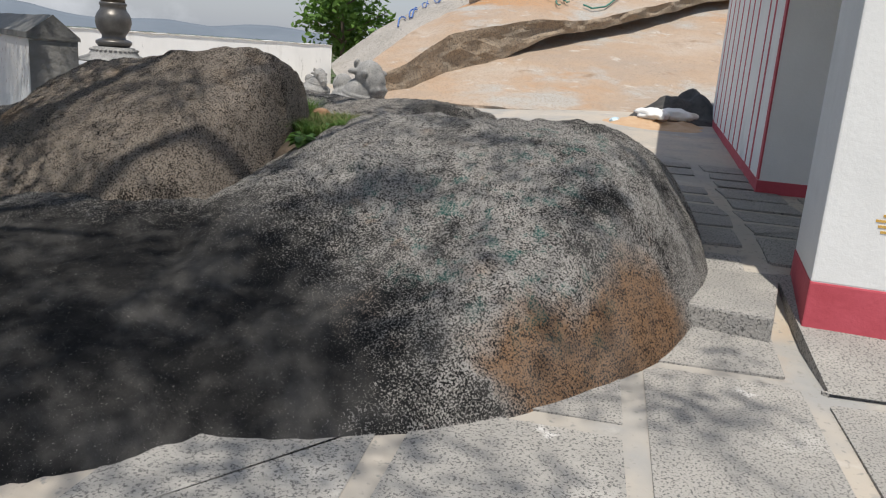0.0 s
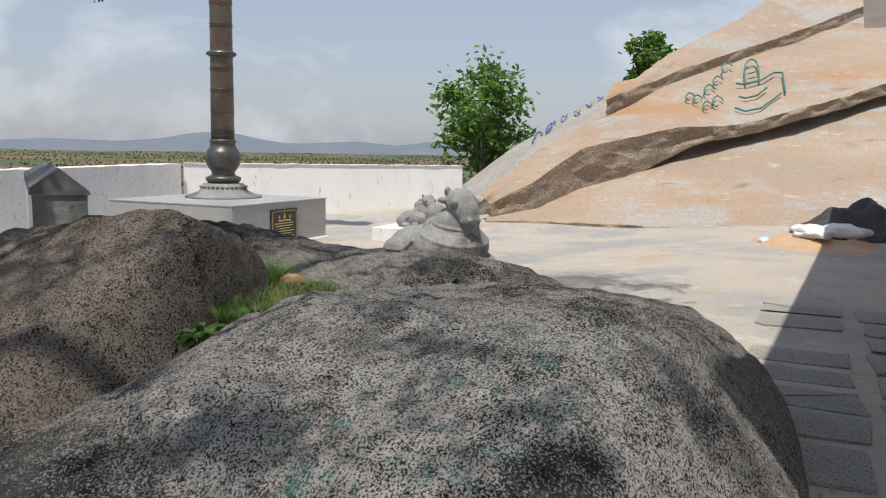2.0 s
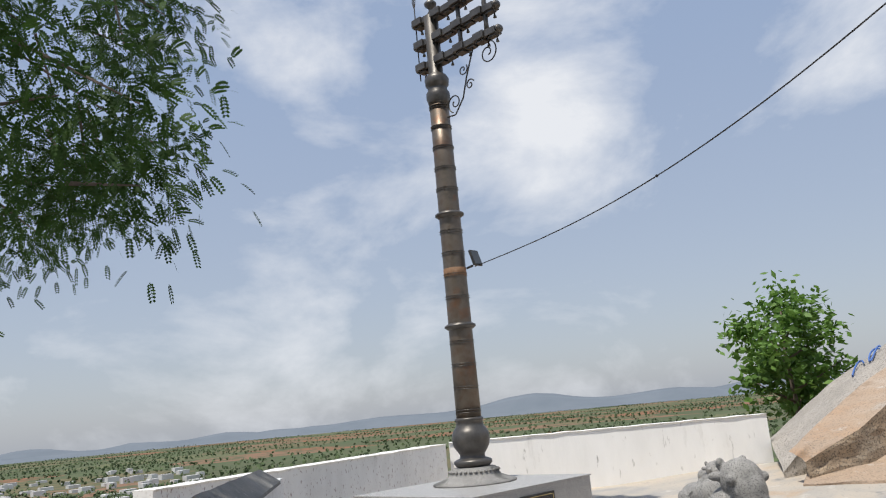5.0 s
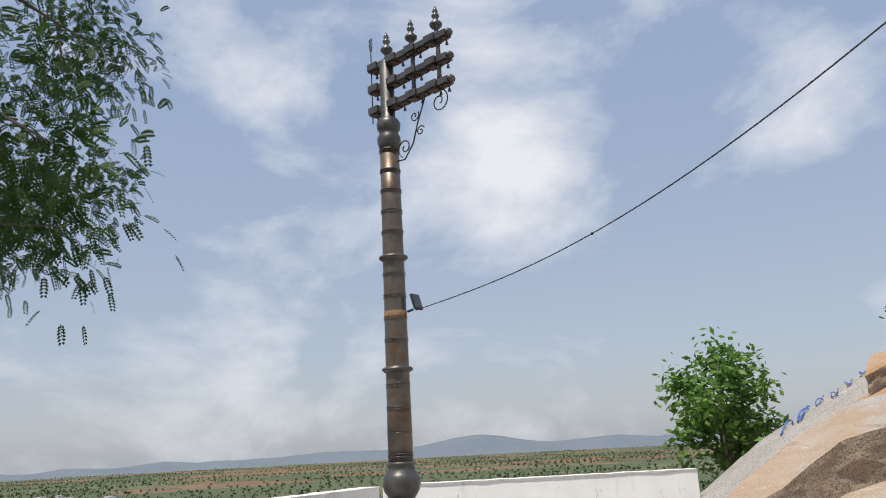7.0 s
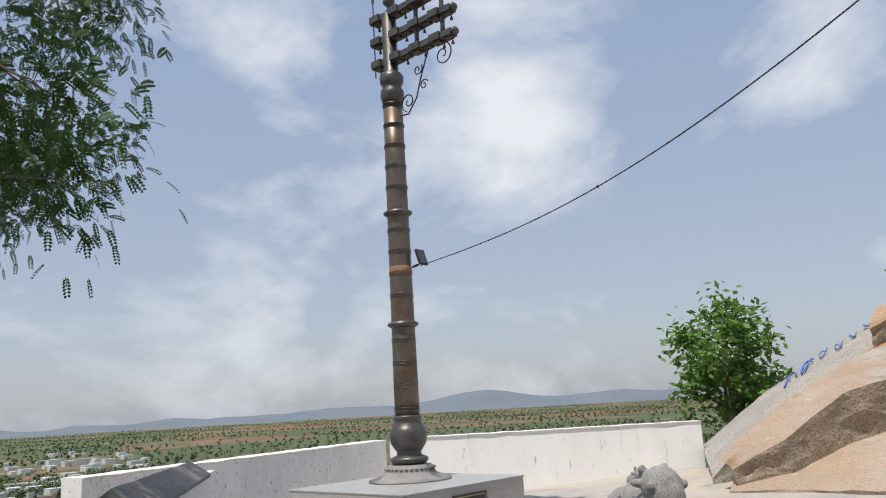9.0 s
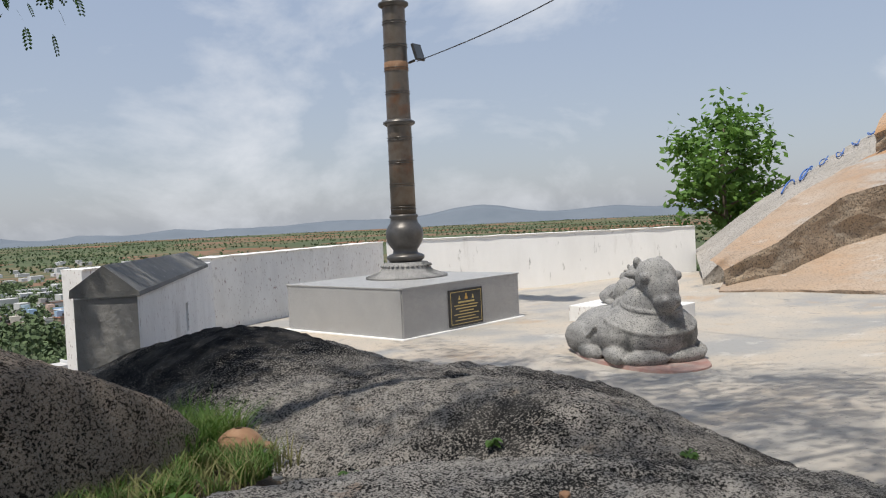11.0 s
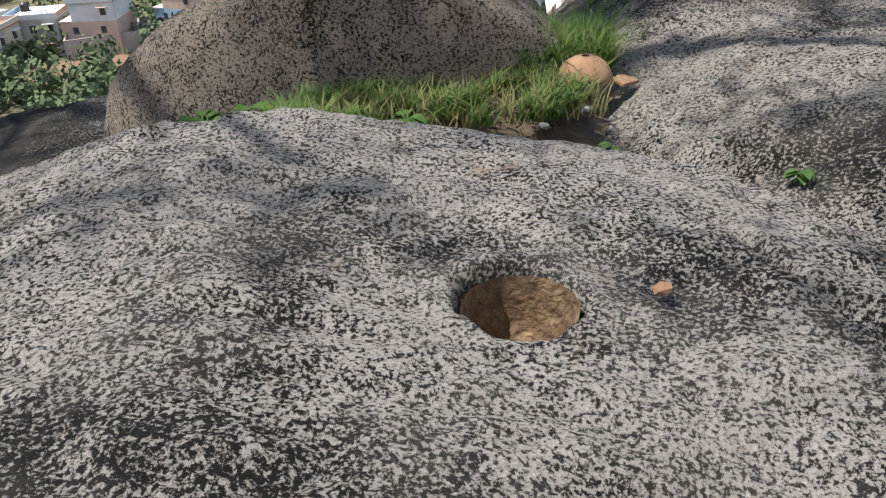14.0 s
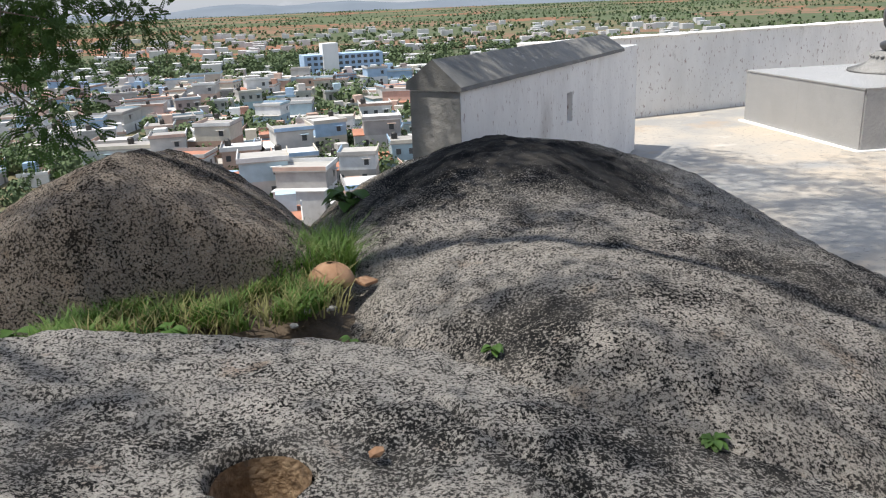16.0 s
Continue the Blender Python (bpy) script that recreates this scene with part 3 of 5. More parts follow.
def temple():
    """White temple wall with red stripes, a pier before it and the roof's edge above."""
    pier = thing("temple_pier", "white painted temple pier with a red base band", "pier", (2.71, 1.78, 0), -6.0)
    part("shaft", boxed(0, -1.6, 0.32, 0.74, 0, 3.4, bevel=0.012), M_HOUSE, pier)
    part("base_band", boxed(-0.004, -1.604, -0.1, 0.744, 0.004, 0.325, bevel=0.01), M_RED, pier, "red painted base band")
    bm = bmesh.new()
    for k in range(4):
        box(bm, -0.003, -0.335 + 0.018 * (k % 2), 0.60 + 0.026 * k, 0.0005, -0.255 + 0.014 * (k % 3), 0.612 + 0.026 * k)
    part("turmeric_mark", bm, M_ORANGE, pier, "smeared yellow turmeric mark")
    wall = thing("wall_south", "white temple wall with vertical red stripes and red base", "wall", (6.06, 1.5, 0), -3.4, kind="structure")
    part("wall_body", boxed(0, -2.6, -0.2, 8.2, 0, 3.4), M_HOUSE, wall)
    part("base_band", boxed(-0.006, -2.606, -0.2, 8.206, 0.006, 0.36), M_RED, wall)
    for x, w in ((0.0, 0.13), (0.75, 0.10), (1.25, 0.08), (2.3, 0.10), (3.0, 0.10), (3.7, 0.10), (4.6, 0.12), (5.5, 0.12), (6.4, 0.12), (7.4, 0.12)):
        part("red_stripe", boxed(x - 0.003, -0.01, 0.365, x + w, 0.004, 3.39), M_RED, wall)
    # Roof block added out of view to throw shade on the granite sheets.
    part("upper_storey", boxed(3.2, -4.2, 3.57, 8.0, -0.5, 6.6, bevel=0.02), M_HOUSE, wall)
    part("roof_slab", boxed(-3.9, -4.6, 3.41, 8.3, 0.62, 3.58, bevel=0.02), M_HOUSE, wall)
    back = thing("wall_rear", "white painted rear wall of the temple porch", "wall", kind="structure", bm=boxed(2.7, -2.9, -0.2, 6.2, -2.7, 3.4), mat=M_HOUSE)


temple()


# ---- boulders ----
def dome_z(p, x, y, zb):
    cx, cy, a, b, phi, zt, e, m, tx, ty = p
    c, s = math.cos(phi), math.sin(phi)
    u, v = (c * (x - cx) + s * (y - cy)) / a, (-s * (x - cx) + c * (y - cy)) / b
    r = (abs(u) ** m + abs(v) ** m) ** (1 / m)
    return zb + (zt - zb) * max(0, 1 - r ** e) ** (1 / e) + tx * (x - cx) + ty * (y - cy)


def boulder(name, label, p, mat, zb=-0.45, rings=120, around=260, bumps=(), hole=None, seed=0.0, lump=0.03, cone=None, lean=0.0, ridged=0.02):
    """A weathered dome with uneven flanks, shallow lumps and, where asked, a mortar hole."""
    cx, cy, a, b, phi, zt, e, m, tx, ty = p
    bm = bmesh.new()
    c, s = math.cos(phi), math.sin(phi)
    grid = []
    for i in range(rings + 1):
        r = math.sin(0.5 * math.pi * i / rings) * 0.35 + 0.65 * i / rings
        row = []
        for k in range(around if i else 1):
            t = 2 * math.pi * k / around
            q = 1 / (abs(math.cos(t)) ** m + abs(math.sin(t)) ** m) ** (1 / m)
            u, v = r * q * math.cos(t) * a, r * q * math.sin(t) * b
            u *= 1 - lean if u > 0 else 1 + lean
            x, y = cx + c * u - s * v, cy + s * u + c * v
            z = zb + (zt - zb) * max(0, 1 - r ** e) ** (1 / e) + tx * (x - cx) + ty * (y - cy)
            flank = smooth01(0.75, 1.0, r)
            if cone:
                z = zb + (zt - zb) * max(0, 1 - abs(v / b) ** e) ** (1 / e) * max(0, 1 - abs(r * q * math.cos(t)) ** cone) ** (1 / cone) * (1 - smooth01(0.85, 1.0, r)) + tx * (x - cx) + ty * (y - cy)
            for bx, by, bz, bs in bumps:
                z += bz * math.exp(-((x - bx) ** 2 + (y - by) ** 2) / (2 * bs * bs)) * (1 - flank)
            w = Vector((x + seed, y, z))
            z += lump * noise.noise(w * 1.7) + lump * 0.5 * noise.noise(w * 4.5) + ridged * (abs(noise.noise(Vector((x * 3.1 + y * 1.2 + seed, y * 6.5 - x, 0)))) + 0.5 * abs(noise.noise(Vector((x * 8 + seed, y * 13 - x * 3, 4)))) - 0.3) + 0.007 * noise.noise(w * 19) + 0.004 * noise.noise(w * 41)
            if hole:
                z -= 0.022 * math.exp(-((0.93 * (x - 4.28) + 0.37 * (y - 3.75) + 0.03 * math.sin(y * 9)) / 0.016) ** 2) * smooth01(2.75, 2.95, y) * (1 - smooth01(3.7, 3.8, y))
                d = math.hypot(x - hole[0], y - hole[1]) + 0.006 * noise.noise(Vector((x * 18, y * 18, 0)))
                z += 0.012 * math.exp(-((d - hole[2] * 1.2) / 0.03) ** 2) - hole[3] * (1 - smooth01(hole[2] * 0.84, hole[2], d))
            off = 0.05 * noise.noise(w * 1.3 + Vector((9, 0, 0))) * flank
            row.append(bm.verts.new((x + off * math.cos(t + phi), y + off * math.sin(t + phi), z)))
        grid.append(row)
    for k in range(around):
        bm.faces.new((grid[0][0], grid[1][k], grid[1][(k + 1) % around]))
    for lo, hi in zip(grid[1:], grid[2:]):
        for k in range(around):
            bm.faces.new((lo[k], hi[k], hi[(k + 1) % around], lo[(k + 1) % around]))
    bm.faces.new(grid[-1][::-1])
    return thing(name, label, "boulder", bm=bm, mat=mat, smooth=True)


P_MAIN = (3.019, 3.822, 2.638, 1.581, -0.301, 0.876, 1.889, 1.923, 0.12, -0.12)
B_MAIN = ((1.8, 3.1, 0.068, 0.38), (1.8, 3.8, -0.227, 0.38), (2.4, 2.7, 0.066, 0.38), (2.4, 3.5, -0.021, 0.38), (2.4, 4.3, 0.013, 0.38), (3.1, 2.8, 0.093, 0.38), (3.1, 3.5, 0.009, 0.38), (3.1, 4.1, 0.034, 0.38), (3.8, 3.1, -0.003, 0.38), (3.8, 3.6, -0.136, 0.38), (3.8, 4.2, 0.059, 0.38), (4.4, 3.5, 0.013, 0.38), (3.0, 2.45, 0.033, 0.3), (3.6, 2.6, 0.083, 0.3), (4.2, 2.8, -0.107, 0.3), (2.3, 2.5, 0.053, 0.3), (4.6, 3.2, -0.071, 0.35))
P_RIDGE = (5.2, 5.75, 3.4, 1.85, 1.5, 0.95, 1.7, 2.2, 0.0, 0.0)
B_RIDGE = ((4.3, 4.7, 0.025, 0.48), (4.8, 3.9, 0.240, 0.48), (4.9, 4.6, -0.032, 0.48), (5.1, 5.3, -0.050, 0.48), (4.4, 5.9, 0.018, 0.48), (5.1, 6.1, 0.083, 0.48), (5.9, 5.8, -0.307, 0.48), (5.6, 4.0, -0.095, 0.48))
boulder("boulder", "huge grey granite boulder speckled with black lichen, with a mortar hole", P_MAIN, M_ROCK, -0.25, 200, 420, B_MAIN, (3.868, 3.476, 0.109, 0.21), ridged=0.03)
boulder("boulder", "long humped granite boulder stained black along its back", P_RIDGE, M_ROCK3, -0.25, 190, 380, B_RIDGE, seed=5.0, ridged=0.035)
boulder("boulder", "rounded brown granite boulder rising above a tuft of grass", (3.3, 5.62, 1.14, 0.97, 0.0, 1.13, 4.0, 3.0, 0.0, -0.2), M_ROCK2, 0.2, 150, 320, seed=11.0, lump=0.045, cone=1.3, lean=0.10, ridged=0.03)
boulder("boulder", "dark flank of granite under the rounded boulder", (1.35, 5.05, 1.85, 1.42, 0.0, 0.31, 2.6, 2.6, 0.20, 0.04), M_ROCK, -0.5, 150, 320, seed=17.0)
boulder("boulder", "dark low shoulder of granite behind the rounded boulder", (2.55, 6.25, 0.95, 0.75, 2.0, 0.66, 1.9, 2.0, 0.0, 0.0), M_ROCK2, -0.5, 80, 200, seed=23.0)


def rock_z(x, y):
    z1 = dome_z(P_MAIN, x, y, -0.25) + sum(bz * math.exp(-((x - bx) ** 2 + (y - by) ** 2) / (2 * bs * bs)) for bx, by, bz, bs in B_MAIN)
    z3 = dome_z(P_RIDGE, x, y, -0.25) + sum(bz * math.exp(-((x - bx) ** 2 + (y - by) ** 2) / (2 * bs * bs)) for bx, by, bz, bs in B_RIDGE)
    return max(z1, z3)


# ---- granite sheets behind the court ----
def sheet(name, label, front, back, mat, thick, front_mat=None, nu=90, nv=50, lump=0.10, seed=0.0):
    """A sloping sheet of rock between a front and a back edge, with a broken front face."""
    def along(line, u):
        line = [Vector(p) for p in line]
        f = u * (len(line) - 1)
        i = min(int(f), len(line) - 2)
        return line[i].lerp(line[i + 1], f - i)
    ob = thing(name, label, "rock face")
    bm = bmesh.new()
    g = []
    for i in range(nu + 1):
        u = i / nu
        a, b = along(front, u), along(back, u)
        row = []
        for j in range(nv + 1):
            v = j / nv
            p = a.lerp(b, v)
            p.z += lump * noise.noise(Vector((p.x * 0.7 + seed, p.y * 0.7, 0))) + 0.025 * noise.noise(Vector((p.x * 3 + seed, p.y * 3, 0))) + lump * math.sin(math.pi * v) * 0.8
            p.x += 0.06 * noise.noise(Vector((p.y * 2.0, seed, v * 3)))
            row.append(bm.verts.new(p))
        g.append(row)
    for i in range(nu):
        for j in range(nv):
            bm.faces.new((g[i][j], g[i + 1][j], g[i + 1][j + 1], g[i][j + 1]))
    bmesh.ops.recalc_face_normals(bm, faces=bm.faces[:])
    if sum(f.normal.z for f in bm.faces) < 0:
        bmesh.ops.reverse_faces(bm, faces=bm.faces[:])
    top = [v.co.copy() for v in (r[0] for r in g)]
    part("rock_sheet", bm, mat, ob, smooth=True)
    bm = bmesh.new()
    rows = []
    for i, p in enumerate(top):
        t = thick(i / nu)
        col = []
        for j in range(9):
            k = j / 8
            w = Vector((p.y * 2.2, k * 2.0 * t, seed))
            col.append(bm.verts.new((p.x + 0.22 * k * t + (0.16 * noise.noise(w) + 0.06 * noise.noise(w * 3)) * math.sin(math.pi * min(1, k * 1.2)), p.y, p.z - t * k)))
        rows.append(col)
    for a, b in zip(rows, rows[1:]):
        for j in range(8):
            bm.faces.new((a[j], a[j + 1], b[j + 1], b[j]))
    part("broken_edge", bm, front_mat or mat, ob, "rough broken granite edge")
    return ob


CRACK = [(15.51, 7.87, 0.26), (15.91, 7.18, 0.46), (16.82, 6.39, 0.91), (17.63, 5.05, 1.32), (18.38, 4.02, 1.69), (18.89, 3.18, 1.94), (19.79, 2.0, 2.4), (20.73, 0.8, 2.87), (22.5, -2.5, 3.6)]
sheet("rock_slab", "sloping sheet of orange and grey granite at the court's edge", [(15.2, 8.0, 0.1), (15.4, 6.9, 0.12), (15.4, 6.2, 0.14), (15.35, 5.1, 0.16), (15.35, 4.0, 0.18), (15.4, 3.0, 0.2), (15.6, 1.8, 0.2), (15.95, 0.6, 0.2), (16.5, -2.5, 0.2)],
      [(p[0] + 1.2, p[1] + 0.35, p[2] + 0.25) for p in CRACK], M_SLAB, lambda u: 0.5, M_SLAB, lump=0.06)
UPPER = [(15.3, 7.95, 0.42), (15.79, 7.21, 0.87), (16.70, 6.50, 1.55), (17.71, 4.76, 2.02), (18.33, 3.93, 2.05), (18.77, 3.19, 2.21), (19.67, 2.01, 2.61), (20.61, 0.82, 3.04), (22.4, -2.5, 3.9)]
RIDGE = [(14.98, 8.13, 0.55), (16.97, 7.4, 1.51), (18.87, 6.47, 2.36), (20.88, 5.41, 3.27), (22.0, 4.5, 3.75), (22.8, 3.63, 4.13), (24.94, 1.69, 5.09), (26.28, 0.59, 5.69), (29, -2.5, 7.2)]
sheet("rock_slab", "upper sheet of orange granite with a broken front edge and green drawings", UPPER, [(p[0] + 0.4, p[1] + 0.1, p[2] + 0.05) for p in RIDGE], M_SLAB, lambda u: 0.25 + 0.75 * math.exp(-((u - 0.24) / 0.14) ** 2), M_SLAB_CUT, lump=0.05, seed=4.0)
SKY = [(19.61, 6.56, 2.95), (20.06, 6.13, 3.12), (21.0, 5.8, 3.6), (21.87, 5.45, 4.02), (23.65, 4.15, 4.95), (25.5, 3.44, 5.9), (29.92, 1.56, 8.0), (33, -1.0, 9.8), (36, -3, 11)]
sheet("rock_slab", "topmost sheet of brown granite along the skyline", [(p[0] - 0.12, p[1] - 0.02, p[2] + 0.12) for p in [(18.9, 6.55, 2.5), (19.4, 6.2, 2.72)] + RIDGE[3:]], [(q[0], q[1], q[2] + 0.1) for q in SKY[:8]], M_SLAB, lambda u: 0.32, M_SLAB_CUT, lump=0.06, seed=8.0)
sheet("rock_slab", "grey granite slope with blue painted letters beyond the court", [(15.9, 8.6, 0.2), (16.9, 7.9, 1.1), (18.2, 7.2, 1.75), (19.4, 6.7, 2.35), (20.5, 6.2, 2.8)], [(19.0, 10.2, 0.55), (20.7, 9.5, 1.48), (22.6, 8.6, 2.42), (24.4, 7.8, 3.2), (26, 7.2, 3.8)], M_SLAB_GREY, lambda u: 0.6, M_SLAB_GREY, lump=0.08, seed=12.0)


def on_sheet(front, back, u, v, lift=0.12):
    def along(line, w):
        f = w * (len(line) - 1)
        i = min(int(f), len(line) - 2)
        return Vector(line[i]).lerp(Vector(line[i + 1]), f - i)
    p = along(front, u).lerp(along(back, u), v)
    p.z += lift
    return p


def paintings():
    """Devotional line drawings in green and blue on the granite."""
    bm = bmesh.new()

    def stroke(pts, r=0.022):
        tube(bm, [on_sheet(UPPER, RIDGE, u, v, 0.09) for u, v in pts], r, 5)
    arc = [(0.60 + 0.022 * math.cos(radians(a)), 0.64 + 0.17 * math.sin(radians(a))) for a in range(0, 181, 20)]
    stroke(arc + [(0.578, 0.46), (0.622, 0.46), arc[0]])
    for k in (0.52, 0.6, 0.68):
        stroke([(0.588, k), (0.612, k)], 0.014)
    stroke([(0.55, 0.50), (0.578, 0.45), (0.622, 0.45), (0.648, 0.5), (0.662, 0.46), (0.668, 0.2)])
    stroke([(0.555, 0.3), (0.575, 0.26), (0.61, 0.26), (0.635, 0.33)])
    stroke([(0.54, 0.16), (0.57, 0.09), (0.62, 0.09), (0.66, 0.2)])
    for cu, cv, r in ((0.415, 0.45, 0.012), (0.435, 0.38, 0.013), (0.47, 0.5, 0.016), (0.495, 0.62, 0.014), (0.525, 0.8, 0.016), (0.46, 0.25, 0.013), (0.49, 0.3, 0.015)):
        stroke([(cu + r * math.cos(radians(a)), cv + 4.5 * r * math.sin(radians(a)) * (1 + 0.3 * math.sin(a))) for a in range(0, 300, 30)], 0.018)
    thing("wall_drawing", "green painted line drawing of a shrine stone and letters on granite", "drawing", bm=bm, mat=M_TEAL)
    bm = bmesh.new()
    lo, hi = [(15.9, 8.6, 0.2), (16.9, 7.9, 1.1), (18.2, 7.2, 1.75), (19.4, 6.7, 2.35), (20.5, 6.2, 2.8)], [(19.0, 10.2, 0.55), (20.7, 9.5, 1.48), (22.6, 8.6, 2.42), (24.4, 7.8, 3.2), (26, 7.2, 3.8)]
    for k in range(6):
        cu, cv, r = 0.36 + 0.07 * k, 0.62 + 0.05 * (k % 3), 0.026 if k < 2 else 0.018
        tube(bm, [on_sheet(lo, hi, cu + r * math.cos(radians(a)), cv + 6.0 * r * math.sin(radians(a * 1.5 + 40 * k)), 0.12) for a in range(0, 330, 25)], 0.02 if k < 2 else 0.013, 5)
    thing("wall_drawing", "blue painted sacred letters on grey granite", "drawing", bm=bm, mat=M_BLUE)


paintings()


# ---- plinth and lamp pillar ----
def plinth():
    x0, y0, x1, y1, z0, z1 = 9.6, 9.69, 12.05, 12.09, -0.06, 0.635
    ob = thing("plinth", "square plinth clad in polished grey granite with white joints", "plinth", (0, 0, 0))
    part("core", boxed(x0 + 0.03, y0 + 0.03, z0, x1 - 0.03, y1 - 0.03, z1 - 0.03), M_JOINT, ob)
    for i in range(2):
        w = (x1 - x0) / 2
        for yy in ((y0, y0 + 0.028), (y1 - 0.028, y1)):
            part("granite_panel", boxed(x0 + (0.016 if i == 0 else 0.0006) + w * i, yy[0], z0 + 0.03, x0 + w * (i + 1) - (0.0006 if i == 0 else 0.016), yy[1], z1 - 0.022, bevel=0.002), M_TILE, ob)
        w = (y1 - y0) / 2
        for xx in ((x0, x0 + 0.028), (x1 - 0.028, x1)):
            part("granite_panel", boxed(xx[0], y0 + (0.016 if i == 0 else 0.0006) + w * i, z0 + 0.03, xx[1], y0 + w * (i + 1) - (0.0006 if i == 0 else 0.016), z1 - 0.022, bevel=0.002), M_TILE, ob)
    for i in range(2):
        for j in range(2):
            a, b = (x1 - x0 + 0.02) / 2, (y1 - y0 + 0.02) / 2
            part("top_slab", boxed(x0 - 0.01 + a * i + 0.002, y0 - 0.01 + b * j + 0.002, z1 - 0.02, x0 - 0.01 + a * (i + 1) - 0.002, y0 - 0.01 + b * (j + 1) - 0.002, z1, bevel=0.003), M_TILE, ob)
    part("cement_skirting", boxed(x0 - 0.05, y0 - 0.05, z0 - 0.02, x1 + 0.05, y1 + 0.05, -0.012, bevel=0.01), M_JOINT, ob, "white cement skirting")
    pq = thing("plaque", "black granite plaque with gold border and engraved lines", "plaque")
    part("slab", boxed(10.47, y0 - 0.022, 0.015, 11.17, y0 - 0.002, 0.52, bevel=0.004), M_BLACK, pq)
    bm = bmesh.new()
    for a in ((10.50, 0.045, 11.14, 0.053), (10.50, 0.482, 11.14, 0.49), (10.50, 0.045, 10.508, 0.49), (11.132, 0.045, 11.14, 0.49)):
        box(bm, a[0], y0 - 0.024, a[1], a[2], y0 - 0.020, a[3])
    part("border", bm, M_GOLD, pq, "gold border line")
    bm = bmesh.new()
    for k, (w, h) in enumerate([(0.34, 0.022), (0.50, 0.014), (0.44, 0.014), (0.30, 0.014), (0.52, 0.012), (0.36, 0.012), (0.48, 0.012)]):
        z = 0.33 - k * 0.04
        box(bm, 10.82 - w / 2, y0 - 0.024, z, 10.82 + w / 2, y0 - 0.020, z + h)
    part("engraved_lines", bm, M_GOLD, pq, "gold engraved writing in lines")
    for dx, r in ((-0.14, 0.028), (0, 0.04), (0.14, 0.028)):
        bm = bmesh.new()
        box(bm, 10.82 + dx - r * 0.7, y0 - 0.024, 0.375, 10.82 + dx + r * 0.7, y0 - 0.020, 0.375 + r)
        box(bm, 10.82 + dx - r * 0.3, y0 - 0.024, 0.375 + r, 10.82 + dx + r * 0.3, y0 - 0.020, 0.375 + r * 2)
        part("emblem", bm, M_ORANGE if dx == 0 else M_GOLD, pq, "small painted emblem")


plinth()


